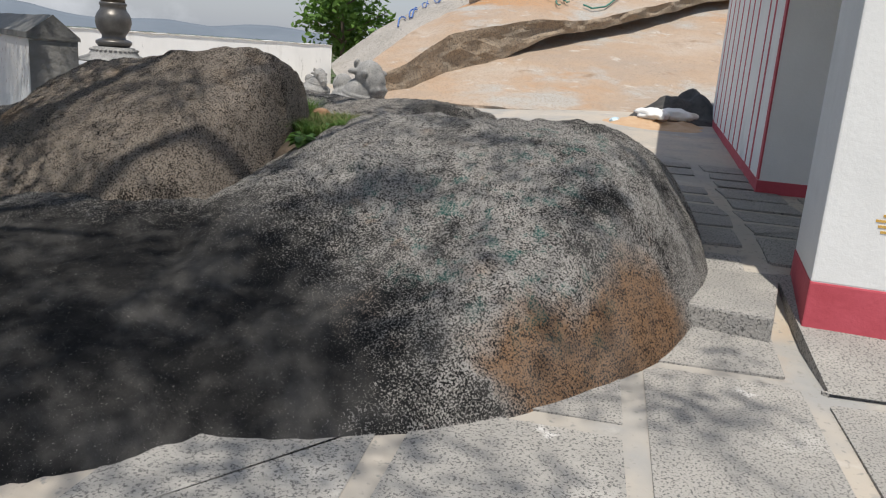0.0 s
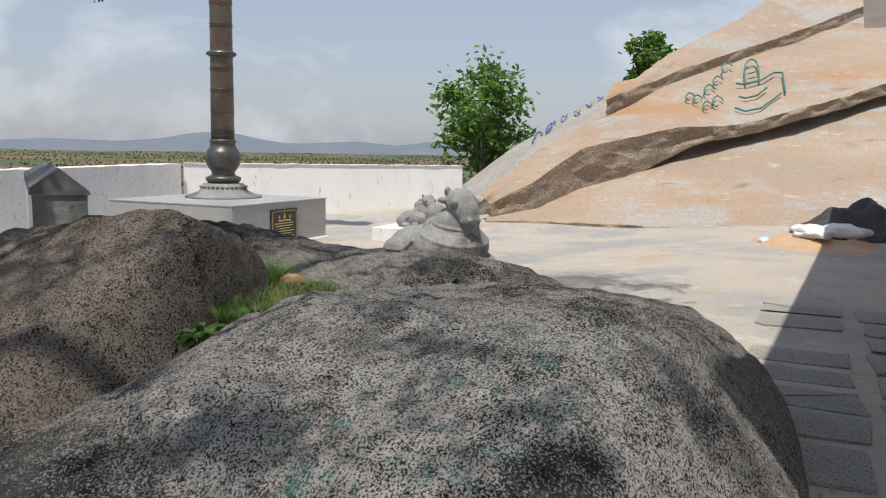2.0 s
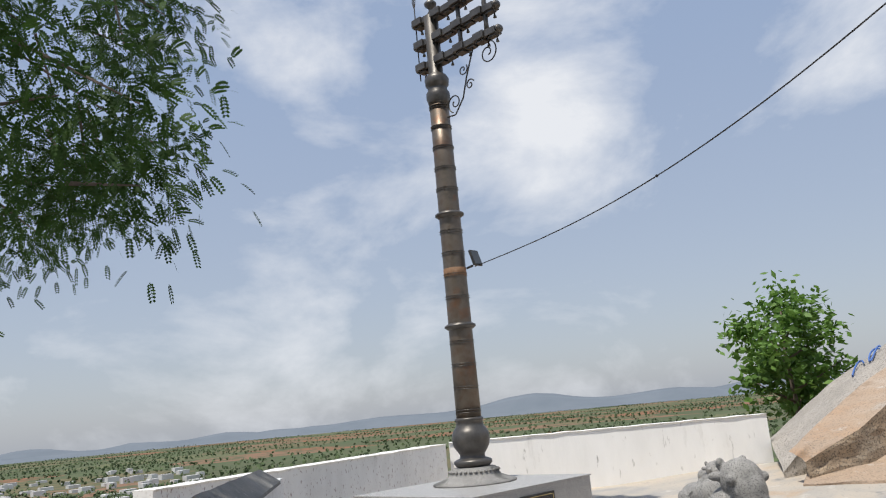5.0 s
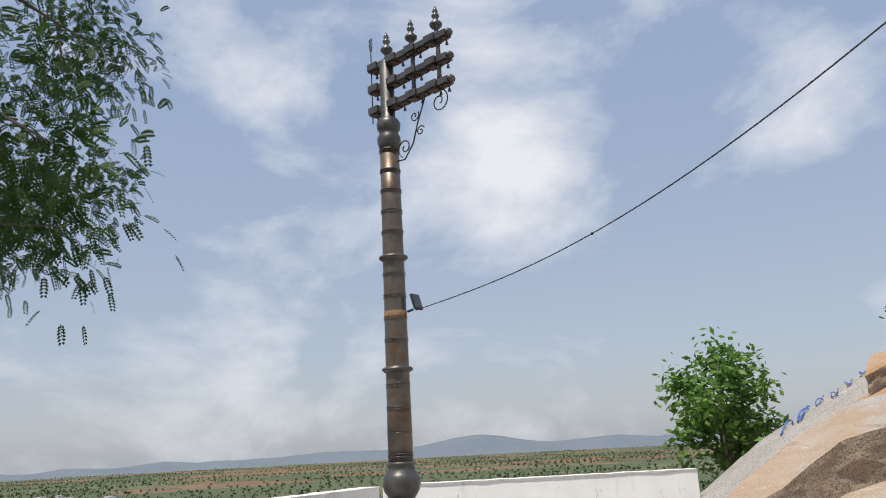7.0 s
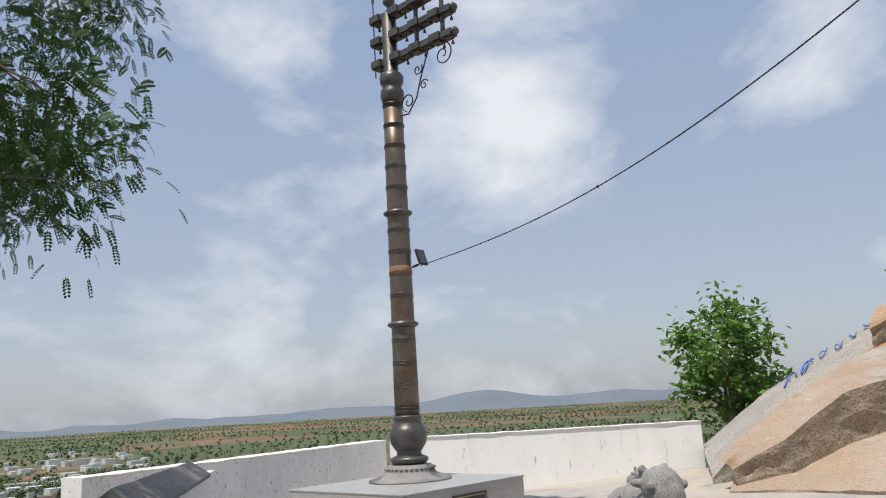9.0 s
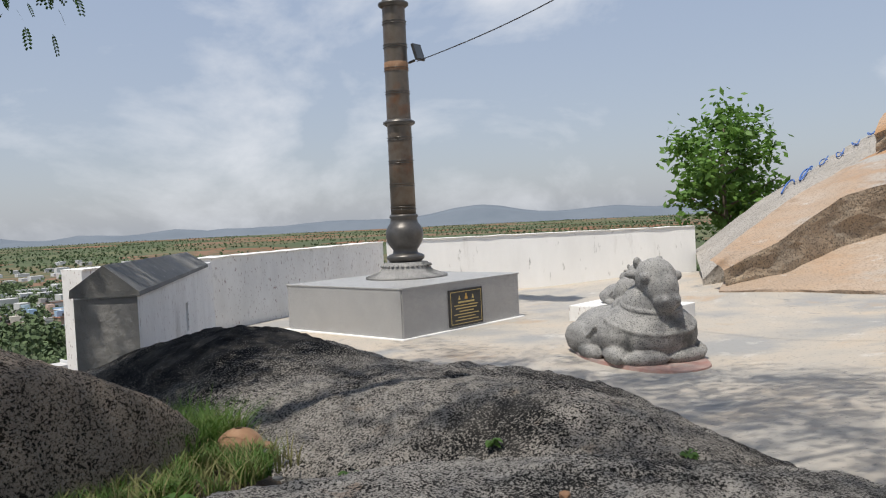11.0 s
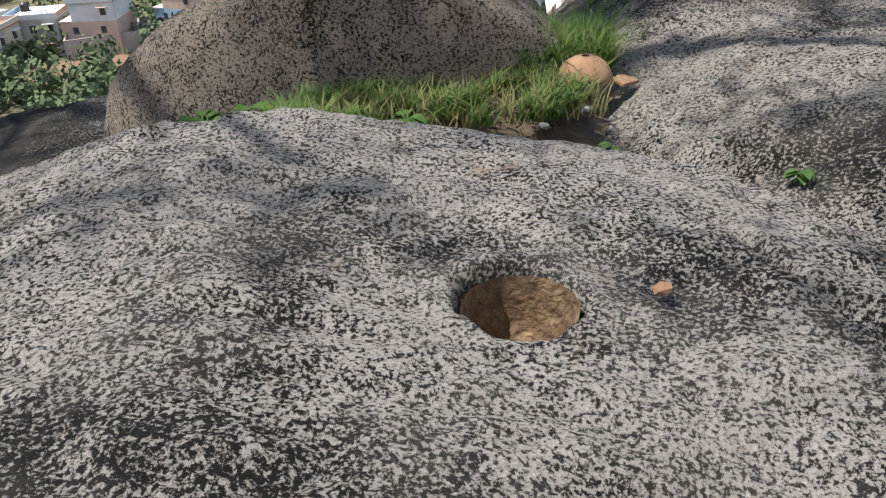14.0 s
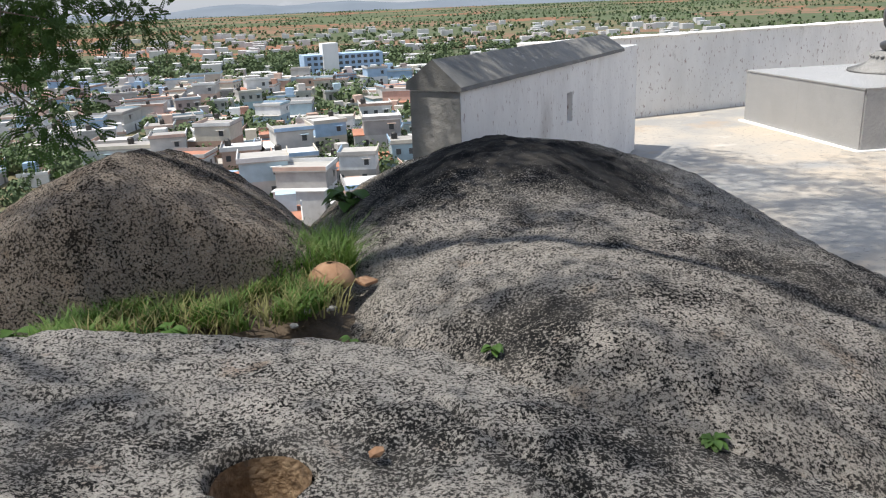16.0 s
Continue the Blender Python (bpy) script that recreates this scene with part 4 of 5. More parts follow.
def pillar():
    X, Y = 11.06, 11.05
    ob = thing("flag_pillar", "tall bronze-clad temple flag pillar with three-tiered head", "pillar", (X, Y, 0.635))
    o = 0.635

    def rel(pr):
        return [(r, z - o) for r, z in pr]
    part("lotus_foot", lathe(rel([(0.0, 0.636), (0.62, 0.636), (0.62, 0.66), (0.50, 0.70), (0.40, 0.74), (0.36, 0.80), (0.36, 0.83), (0.33, 0.835), (0.33, 0.86), (0.24, 0.87)]), 40), M_STONE, ob, "grey stone lotus foot", True)
    bm = bmesh.new()
    for k in range(30):
        a = 2 * math.pi * k / 30
        blob(bm, (0.365 * math.cos(a), 0.365 * math.sin(a), 0.815 - o), (0.03, 0.03, 0.024), 1)
    part("petal_ring", bm, M_STONE, ob, smooth=True)
    part("bowl", lathe(rel([(0.22, 0.862), (0.25, 0.88), (0.285, 0.92), (0.285, 0.96), (0.24, 0.985), (0.19, 1.0), (0.185, 1.05), (0.215, 1.09), (0.265, 1.17), (0.285, 1.26), (0.28, 1.34), (0.25, 1.41), (0.21, 1.46), (0.20, 1.52), (0.215, 1.54), (0.215, 1.57), (0.195, 1.585)]), 40), M_BRONZE_DARK, ob, "dark bulbous bronze bowl", True)

    def rad(z):
        return 0.19 - (z - 1.58) * 0.0068
    part("shaft", lathe(rel([(rad(z), z) for z in (1.58, 2.3, 2.95, 3.8, 4.7, 5.6, 6.55)]), 32), M_BRONZE, ob, "brown bronze sheet cladding", True)
    for i in range(15):
        z = 1.66 + 0.345 * i
        if min(abs(z - 2.95), abs(z - 4.71)) < 0.12:
            continue
        bm = lathe(rel([(rad(z) - 0.01, z - 0.008), (rad(z) + 0.014, z), (rad(z) - 0.01, z + 0.008)]), 32)
        lathe(rel([(rad(z) - 0.01, z + 0.03), (rad(z) + 0.014, z + 0.038), (rad(z) - 0.01, z + 0.046)]), 32, bm)
        part("band", bm, M_BRONZE_DARK, ob, "", True)
    for z in (2.95, 4.71):
        part("flange", lathe(rel([(rad(z) - 0.01, z - 0.05), (rad(z) + 0.015, z - 0.04), (rad(z) + 0.06, z - 0.005), (rad(z) + 0.06, z + 0.02), (rad(z) + 0.01, z + 0.05), (rad(z) - 0.01, z + 0.06)]), 32), M_BRONZE_DARK, ob, "", True)
    part("red_wrap", lathe(rel([(rad(3.8) + 0.002, 3.72), (rad(3.8) + 0.004, 3.725), (rad(3.8) + 0.004, 3.85), (rad(3.8) + 0.002, 3.855)]), 32), M_CLAY, ob, "faded red cloth wrap", True)
    part("capital", lathe(rel([(0.155, 6.54), (0.175, 6.60), (0.195, 6.68), (0.19, 6.76), (0.155, 6.82), (0.16, 6.86), (0.19, 6.90), (0.20, 7.0), (0.17, 7.06), (0.12, 7.1), (0.12, 8.12)]), 28), M_BRONZE_DARK, ob, "", True)
    for k, z in enumerate((7.30, 7.70, 8.10)):
        bm = bmesh.new()
        for i in range(8):
            y0 = 0.36 - 0.22 * i
            w = 0.115 if i % 2 == 0 else 0.085
            box(bm, -w, y0 - 0.22, z - o - 0.055, w, y0 - 0.002, z - o + (0.05 if i % 2 else 0.065), 0.008)
            box(bm, -w * 0.6, y0 - 0.19, z - o - 0.085, w * 0.6, y0 - 0.03, z - o - 0.053)
        for y in (0.38, -1.42):
            blob(bm, (0, y, z - o + 0.01), (0.08, 0.06, 0.065), 2)
        beam = part("cross_beam", bm, M_BRONZE_DARK, ob)
        for y in (0.28, -0.35, -0.75, -1.15, -1.33):
            b2 = lathe([(0.028, z - o - 0.16), (0.022, z - o - 0.13), (0.014, z - o - 0.11), (0.004, z - o - 0.08)], 10, None, (0.05, y))
            part("bell", b2, M_BRONZE_DARK, beam, "", True)
    for y in (-0.62, -1.18):
        part("upright", lathe([(0.045, 7.34 - o), (0.035, 7.5 - o), (0.045, 7.66 - o), (0.045, 7.74 - o), (0.035, 7.9 - o), (0.045, 8.06 - o)], 12, None, (0, y)), M_BRONZE_DARK, ob, "", True)
    for y in (-0.02, -0.60, -1.16):
        part("finial", lathe([(r, 8.155 + z - o) for r, z in ((0.05, 0), (0.06, 0.03), (0.035, 0.06), (0.04, 0.10), (0.10, 0.16), (0.105, 0.20), (0.05, 0.26), (0.035, 0.29), (0.065, 0.33), (0.06, 0.36), (0.03, 0.39), (0.05, 0.42), (0.005, 0.52))], 18, None, (0, y)), M_BRONZE_DARK, ob, "pot-shaped finial", True)
    bm = bmesh.new()
    tube(bm, [(0.05, 0.42, 7.15 - o), (0.05, 0.42, 8.55 - o)], 0.012)
    for dy in (-0.035, 0, 0.035):
        tube(bm, [(0.05, 0.42 + dy * 0.4, 8.5 - o), (0.05, 0.42 + dy, 8.6 - o), (0.05, 0.42 + dy * 0.8, 8.74 - o)], 0.009)
    part("trident", bm, M_BRONZE_DARK, ob, "thin iron trident")

    def spiral(cy, cz, r0, turns, a0, sgn):
        return [(0, cy + sgn * r0 * (1 - t / (turns * 24 + 6)) * math.cos(a0 + 2 * math.pi * t / 24), cz + r0 * (1 - t / (turns * 24 + 6)) * math.sin(a0 + 2 * math.pi * t / 24)) for t in range(int(turns * 24))]
    bm = bmesh.new()
    tube(bm, [(0, -0.17, 6.30 - o), (0, -0.35, 6.28 - o), (0, -0.55, 6.5 - o), (0, -0.66, 6.8 - o), (0, -0.80, 7.1 - o), (0, -0.86, 7.22 - o)], 0.013)
    for s in ((-0.36, 6.48, 0.16, 1.4, -1.2, 1), (-1.15, 7.02, 0.20, 1.5, 1.6, 1), (-0.72, 6.66, 0.09, 1.3, 0.4, -1), (-0.6, 6.95, 0.10, 1.3, 2.6, 1)):
        tube(bm, [(x, y, z - o) for x, y, z in spiral(*s)], 0.011)
    part("scroll_bracket", bm, M_METAL, ob, "wrought iron scroll bracket")
    fl = thing("flood_lamp", "black LED flood lamp strapped to the pillar", "lamp", (X + 0.12, Y - 0.24, 3.86), -20)
    part("housing", boxed(-0.10, -0.06, -0.02, 0.10, -0.02, 0.24, 0.01, pose(0.06, -0.05, 0, -18, 0, 25)), M_METAL, fl)
    part("bracket", boxed(-0.012, -0.05, -0.02, 0.012, 0.14, 0.01), M_METAL, fl)
    part("glass", boxed(-0.085, -0.063, 0.0, 0.085, -0.061, 0.22, 0, pose(0.06, -0.05, 0, -18, 0, 25)), M_DARKGLASS, fl, "dark lamp glass")
    cb = thing("cable", "thin black electric cable sagging to the temple roof", "cable")
    a, b = Vector((X + 0.2, Y - 0.25, 3.86)), Vector((8.2, 0.8, 5.75))
    pts = [a.lerp(b, i / 40) - Vector((0, 0, 0.62 * math.sin(math.pi * i / 40))) for i in range(41)]
    part("wire", tube(bmesh.new(), pts, 0.008, 5), M_METAL, cb)
    part("knot", blob(bmesh.new(), pts[16], (0.02, 0.02, 0.02), 1), M_METAL, cb)
    part("roof_pole", tube(bmesh.new(), [(8.2, 0.8, 3.56), (8.2, 0.8, 5.8)], 0.03, 8), M_METAL, cb)


pillar()


# ---- the bull ----
def bull(label, at, turn, size):
    bm = bmesh.new()
    blob(bm, (0, 0.22, 0.25), (0.48, 0.68, 0.28), 3)
    blob(bm, (0, -0.18, 0.29), (0.50, 0.46, 0.33), 3)
    blob(bm, (0, 0.62, 0.24), (0.40, 0.32, 0.25), 3)
    blob(bm, (0, 0.18, 0.66), (0.14, 0.16, 0.16), 3)
    blob(bm, (0, 0.0, 0.50), (0.24, 0.34, 0.16), 3)
    blob(bm, (0, -0.26, 0.54), (0.29, 0.29, 0.27), 3)
    blob(bm, (0, -0.38, 0.84), (0.20, 0.20, 0.20), 3)
    blob(bm, (0, 0, 0), (0.165, 0.17, 0.23), 3, m=pose(0, -0.47, 0.77, -34))
    blob(bm, (0, -0.58, 0.64), (0.14, 0.10, 0.11), 3)
    for s in (-1, 1):
        blob(bm, (0, 0, 0), (0.045, 0.05, 0.08), 2, m=pose(s * 0.11, -0.24, 0.98, 30, s * 20))
        blob(bm, (0, 0, 0), (0.05, 0.09, 0.045), 2, m=pose(s * 0.19, -0.27, 0.88, 0, s * -20, s * -30))
        blob(bm, (s * 0.175, -0.48, 0.86), (0.045, 0.055, 0.05), 2)
        blob(bm, (s * 0.07, -0.675, 0.65), (0.03, 0.02, 0.03), 1)
        blob(bm, (0, 0, 0), (0.11, 0.28, 0.11), 2, m=pose(s * 0.39, -0.24, 0.11, 0, 0, s * 14))
        blob(bm, (0, 0, 0), (0.24, 0.10, 0.085), 2, m=pose(s * 0.22, -0.53, 0.09, 0, 0, s * 12))
        blob(bm, (s * 0.40, 0.45, 0.18), (0.14, 0.36, 0.19), 2)
        blob(bm, (s * 0.46, 0.16, 0.08), (0.09, 0.24, 0.08), 2)
    for rr, zz, th in ((0.28, 0.02, 0.022), (0.29, -0.03, 0.014)):
        tube(bm, [(rr * math.cos(a), -0.275 + rr * 1.02 * math.sin(a), 0.55 + zz + 0.05 * math.sin(a)) for a in [2 * math.pi * i / 32 for i in range(33)]], th, 6)
    for i in range(46):
        a = math.pi * i / 45
        dip = math.sin(a) ** 0.8
        blob(bm, (0.44 * math.cos(a), -0.17 - 0.45 * dip, 0.44 - 0.12 * dip), (0.032, 0.032, 0.032), 1)
    for i in range(30):
        for s in (-1, 1):
            f = i / 29
            y = 0.02 + 0.66 * f
            blob(bm, (s * 0.475 * math.sqrt(1 - ((y - 0.22) / 0.72) ** 2), y, 0.36 - 0.14 * math.sin(math.pi * f) - 0.06 * f), (0.024, 0.024, 0.024), 1)
    for v in bm.verts:
        v.co *= size
    ob = thing("bull_statue", label, "statue", at, turn, bm=bm, mat=M_STONE, smooth=True)
    md = ob.modifiers.new("remesh", "REMESH")
    md.mode, md.voxel_size, md.use_smooth_shade = "VOXEL", 0.014 * size, True
    return ob


def bull_base():
    base = bmesh.new()
    pts = [(0.52 * math.cos(a) * (1 + 0.06 * math.sin(3 * a)), -0.02 + 0.98 * math.sin(a)) for a in [2 * math.pi * i / 36 for i in range(36)]]
    lo = [base.verts.new((x * 1.05, y * 1.03, -0.05)) for x, y in pts]
    hi = [base.verts.new((x, y, 0.045 + 0.012 * noise.noise(Vector((x * 5, y * 5, 0))))) for x, y in pts]
    for i in range(36):
        base.faces.new((lo[i], lo[(i + 1) % 36], hi[(i + 1) % 36], hi[i]))
    base.faces.new(hi)
    tagged(thing("statue_base", "low stone base of the bull, painted faded red", "base", (9.80, 6.48, -0.015), -32, bm=base, mat=material("faded_red_stone", [(0.34, 0.17, 0.14), (0.36, 0.30, 0.27)], 5, bump=0.4)))
    thing("offering_block", "low pale cement block behind the bull", "block", bm=boxed(11.95, 7.3, -0.05, 12.85, 8.75, 0.19, 0.012), mat=M_WASH)


bull("carved grey granite bull statue lying with a garland", (9.80, 6.48, -0.015), -32, 1.0)
bull_base()
bull("smaller carved granite bull statue lying on a cement block", (12.4, 8.05, 0.185), -32, 0.54)


# ---- plants ----
def leaf_mesh(name, centres, per, size, spread, droop, mat, ob, rng, aspect=0.34):
    """Small pointed leaves on twigs round many centres, joined into one crown."""
    vs, fs = [], []
    for c in centres:
        for _ in range(per):
            o = rng.normal(size=3) * spread
            p = np.array(c) + o
            d = rng.normal(size=3)
            d[2] = d[2] * 0.5 - droop
            d /= np.linalg.norm(d)
            s = np.cross(d, rng.normal(size=3))
            s /= np.linalg.norm(s) + 1e-6
            L = size * rng.uniform(0.6, 1.3)
            k = len(vs)
            vs += [tuple(p), tuple(p + d * L * 0.5 + s * L * aspect * 0.5), tuple(p + d * L), tuple(p + d * L * 0.5 - s * L * aspect * 0.5)]
            fs.append((k, k + 1, k + 2, k + 3))
    me = bpy.data.meshes.new("leaves")
    me.from_pydata(vs, [], fs)
    return part(name, me, mat, ob)


def sprigs(name, twigs, mat, ob, rng, leaflets=7, size=0.022, gap=0.012):
    """Feathery compound leaves: a thin stalk with paired leaflets, hanging from each twig end."""
    vs, fs = [], []
    for p, d in twigs:
        p, d = np.array(p, float), np.array(d, float)
        d /= np.linalg.norm(d)
        s = np.cross(d, rng.normal(size=3))
        s /= np.linalg.norm(s) + 1e-6
        L = gap * leaflets
        k = len(vs)
        vs += [tuple(p - s * 0.0025), tuple(p + s * 0.0025), tuple(p + d * L)]
        fs.append((k, k + 1, k + 2))
        for i in range(1, leaflets):
            b = p + d * gap * i - np.array([0, 0, 0.0006 * i * i])
            z = size * (0.55 + 0.45 * math.sin(math.pi * i / leaflets))
            for q in (-1, 1):
                t = s * q + d * 0.35
                k = len(vs)
                vs += [tuple(b), tuple(b + t * z * 0.55 + d * 0.0085), tuple(b + t * z), tuple(b + t * z * 0.55 - d * 0.0085)]
                fs.append((k, k + 1, k + 2, k + 3))
    me = bpy.data.meshes.new("sprigs")
    me.from_pydata(vs, [], fs)
    return part(name, me, mat, ob)


def shade_tree():
    rng = np.random.default_rng(5)
    ob = thing("shade_tree", "large feathery-leaved tamarind tree overhanging the boulders", "tree", (-2.2, 7.6, -1.6))
    base = Vector((-2.2, 7.6, -1.6))
    part("trunk", tube(bmesh.new(), [Vector(p) - base for p in ((-2.2, 7.6, -1.8), (-2.1, 7.55, 0.2), (-1.9, 7.5, 2.0), (-1.5, 7.4, 3.6))], 0.30, 12, 0.18), M_BARK, ob, "", True)
    for tip in ((2.6, 8.6, 4.6), (4.3, 7.4, 5.2), (1.2, 6.4, 3.4), (3.2, 6.9, 6.2), (1.0, 3.5, 6.8), (4.2, 3.2, 7.2), (-0.5, 4.6, 6.0), (5.2, 5.4, 6.9)):
        a, b = Vector((-1.6, 7.4, 3.3)), Vector(tip)
        pts = [a.lerp(b, i / 6) + Vector((0, 0, 0.6 * math.sin(math.pi * i / 6))) + Vector(rng.normal(size=3) * 0.07 * (0 < i < 6)) for i in range(7)]
        part("limb", tube(bmesh.new(), [p - base for p in pts], 0.10, 8, 0.02), M_BARK, ob, "", True)
    vis = []
    while len(vis) < 130:
        p = np.array([rng.uniform(1.6, 5.6), rng.uniform(5.6, 10.2), rng.uniform(2.4, 7.0)])
        d = p - np.array([2.3, 2.2, 1.75])
        az, el = math.degrees(math.atan2(d[1], d[0])), math.degrees(math.atan2(d[2], math.hypot(d[0], d[1])))
        edge = 64.5 + 2.5 * math.sin(el * 0.6) + 5.5 * smooth01(20, 9, el) if el < 26 else 65 + (el - 26) * 0.3
        d2, d3 = p - np.array([0.6, 2.27, 1.5]), p - np.array([1.71, 2.34, 1.55])
        a2, e2 = math.degrees(math.atan2(d2[1], d2[0])), math.degrees(math.atan2(d2[2], math.hypot(d2[0], d2[1])))
        a3, e3 = math.degrees(math.atan2(d3[1], d3[0])), math.degrees(math.atan2(d3[2], math.hypot(d3[0], d3[1])))
        d0 = p - np.array([-1.35, 2.83, 1.31])
        if math.degrees(math.atan2(d0[1], d0[0])) < 46 and d0[2] < 0.2 * math.hypot(d0[0], d0[1]):
            continue
        if (a2 < 61 and e2 < 14.5) or (a3 < 64 and e3 < 16):
            continue
        if az > edge and el > 9 + 14 * smooth01(70, 60, az) and noise.noise(Vector(p * 0.9)) > -0.12:
            vis.append(p)
    low = []
    while len(low) < 62:
        p = np.array([rng.uniform(0.3, 3.1), rng.uniform(5.6, 8.2), rng.uniform(1.0, 3.4)])
        d = p - np.array([4.07, 2.19, 1.69])
        az, el = math.degrees(math.atan2(d[1], d[0])), math.degrees(math.atan2(d[2], math.hypot(d[0], d[1])))
        d0, d2 = p - np.array([-1.35, 2.83, 1.31]), p - np.array([0.6, 2.27, 1.5])
        if math.degrees(math.atan2(d0[1], d0[0])) < 44.5 or math.degrees(math.atan2(d2[1], d2[0])) < 62:
            continue
        if az > 100 + 5 * smooth01(0, -8, el) and el > -10 + 5 * math.sin(az * 0.35) and noise.noise(Vector(p * 1.1)) > -0.1:
            low.append(p)
    # Clumps added overhead, out of view, to dapple the rocks and court with shade.
    over = []
    while len(over) < 300:
        p = np.array([rng.uniform(-3.0, 3.2), rng.uniform(1.6, 6.5), rng.uniform(6.2, 6.8)])
        if noise.noise(Vector((p[0] * 2.6, p[1] * 2.6, 2.0))) > (-0.25 if p[0] < -0.9 and p[1] > 2.9 else 0.2 if p[1] < 3.0 else 0.08):
            over.append(p)
    while len(over) < 500:
        p = np.array([rng.uniform(3.2, 6.4), rng.uniform(2.8, 7.6), rng.uniform(6.6, 7.6)])
        if math.hypot(p[0] - 2.3, p[1] - 2.3) < (p[2] - 1.8) / 0.85 and noise.noise(Vector((p[0] * 2.2, p[1] * 2.2, 6.0))) > 0.02:
            over.append(p)
    # More clumps added out of view so the court floor falls in shade.
    court_shade = []
    while len(court_shade) < 190:
        p = np.array([rng.uniform(2.9, 6.0), rng.uniform(3.6, 9.4), rng.uniform(7.2, 9.2)])
        if math.hypot(p[0] - 2.3, p[1] - 2.3) < (p[2] - 1.8) / 0.86 and noise.noise(Vector((p[0] * 1.6, p[1] * 1.6, 9.0))) > -0.12:
            court_shade.append(p)
    for name, cs, n, sp in (("high_crown", court_shade, 60, 0.2), ("crown", vis, 180, 0.17), ("low_bough", low, 200, 0.15), ("upper_crown", over, 34, 0.10)):
        tw = []
        bm = bmesh.new()
        for c in cs:
            q = Vector(c) + Vector(rng.normal(size=3) * 0.25) + Vector((-0.35, 0.1, 0.35))
            tube(bm, [q - base, Vector(c) - base], 0.012, 4, 0.004)
            for _ in range(n):
                o = rng.normal(size=3) * sp
                d = o * 1.0 + rng.normal(size=3) * 0.22
                d[2] -= 0.10
                tw.append((np.array(c) + o - np.array(base), d))
        crown = sprigs(name, tw, M_LEAF, ob, rng)
        tagged(part("twig_growth", bm, M_BARK, crown), kind="stuff")


shade_tree()


def small_tree(at, height, radius, label, seed, leaf=0.24, n=60):
    rng = np.random.default_rng(seed)
    ob = thing("tree", label, "tree", at)
    part("trunk", tube(bmesh.new(), [(0, 0, -1.5), (0.05, 0.02, height * 0.3), (-0.04, 0.05, height * 0.62), (0.02, 0, height * 0.93)], 0.09, 8, 0.02), M_BARK, ob, "", True)
    cs = []
    for i in range(9):
        a, z = i * 2.4, height * (0.3 + 0.07 * i)
        w = radius * math.sin(math.pi * (0.18 + 0.78 * i / 9)) * rng.uniform(0.75, 1.1)
        tip = (w * math.cos(a), w * math.sin(a), z + height * 0.12)
        part("limb", tube(bmesh.new(), [(0, 0, z - height * 0.06), (tip[0] * 0.5, tip[1] * 0.5, z + height * 0.02), tip], 0.035, 6, 0.01), M_BARK, ob, "", True)
        for k in range(n // 9 + 1):
            f = rng.uniform(0.35, 1.05)
            cs.append(np.array([tip[0] * f, tip[1] * f, z + height * 0.10 * f]) + rng.normal(size=3) * radius * 0.10)
    leaf_mesh("crown", cs, 42, leaf, radius * 0.16, 0.25, M_LEAF3, ob, rng, 0.5)


small_tree((22.6, 11.0, 0.0), 3.75, 1.5, "bright green young tree behind the parapet's end", 3)
small_tree((29.8, 7.6, 3.2), 2.4, 0.8, "small green tree on the granite skyline", 4, n=27)
small_tree((24.2, 11.4, -0.4), 3.0, 0.6, "thin green sapling beside a young tree", 8, n=27)


def blades(name, label, spots, mat, high, rng, category="grass", width=0.0032):
    vs, fs = [], []
    for x, y, z in spots:
        a, L = rng.uniform(0, 2 * math.pi), high * rng.uniform(0.5, 1.3)
        lean = rng.uniform(0.2, 1.5) * L
        s, d = np.array([math.cos(a), math.sin(a), 0]) * width, np.array([-math.sin(a), math.cos(a), 0]) * lean
        p = np.array([x, y, z])
        k = len(vs)
        vs += [tuple(p - s), tuple(p + s), tuple(p + d * 0.35 + s * 0.7 + np.array([0, 0, L * 0.6])), tuple(p + d * 0.35 - s * 0.7 + np.array([0, 0, L * 0.6])), tuple(p + d + np.array([0, 0, L]))]
        fs += [(k, k + 1, k + 2, k + 3), (k + 3, k + 2, k + 4)]
    me = bpy.data.meshes.new("blades")
    me.from_pydata(vs, [], fs)
    ob = new(name, me)
    me.materials.append(mat)
    return tagged(ob, label, category, kind="stuff")


def weeds(label, x, y, n, size, rng, mat=None):
    ob = thing("weed", label, "plant", (x, y, rock_z(x, y) - 0.01))
    for i in range(n):
        a, h = rng.uniform(0, 6.28), size * rng.uniform(0.3, 1.0)
        bm = bmesh.new()
        L = size * rng.uniform(0.6, 1.1)
        rows = []
        for k in range(6):
            t = k / 5
            w = L * 0.36 * math.sin(math.pi * (0.08 + 0.92 * t)) ** 0.8
            c = Vector((math.cos(a) * (0.3 * h + L * t), math.sin(a) * (0.3 * h + L * t), h * 0.8 + L * (0.35 * t - 0.6 * t * t)))
            s = Vector((-math.sin(a), math.cos(a), 0)) * w
            rows.append([bm.verts.new(c - s + Vector((0, 0, w * 0.3))), bm.verts.new(c), bm.verts.new(c + s + Vector((0, 0, w * 0.3)))])
        for p, q in zip(rows, rows[1:]):
            for j in range(2):
                bm.faces.new((p[j], p[j + 1], q[j + 1], q[j]))
        tube(bm, [(0, 0, 0), (math.cos(a) * 0.3 * h, math.sin(a) * 0.3 * h, h * 0.8)], 0.003, 4)
        part("leaf", bm, mat or M_LEAF2, ob, smooth=True)


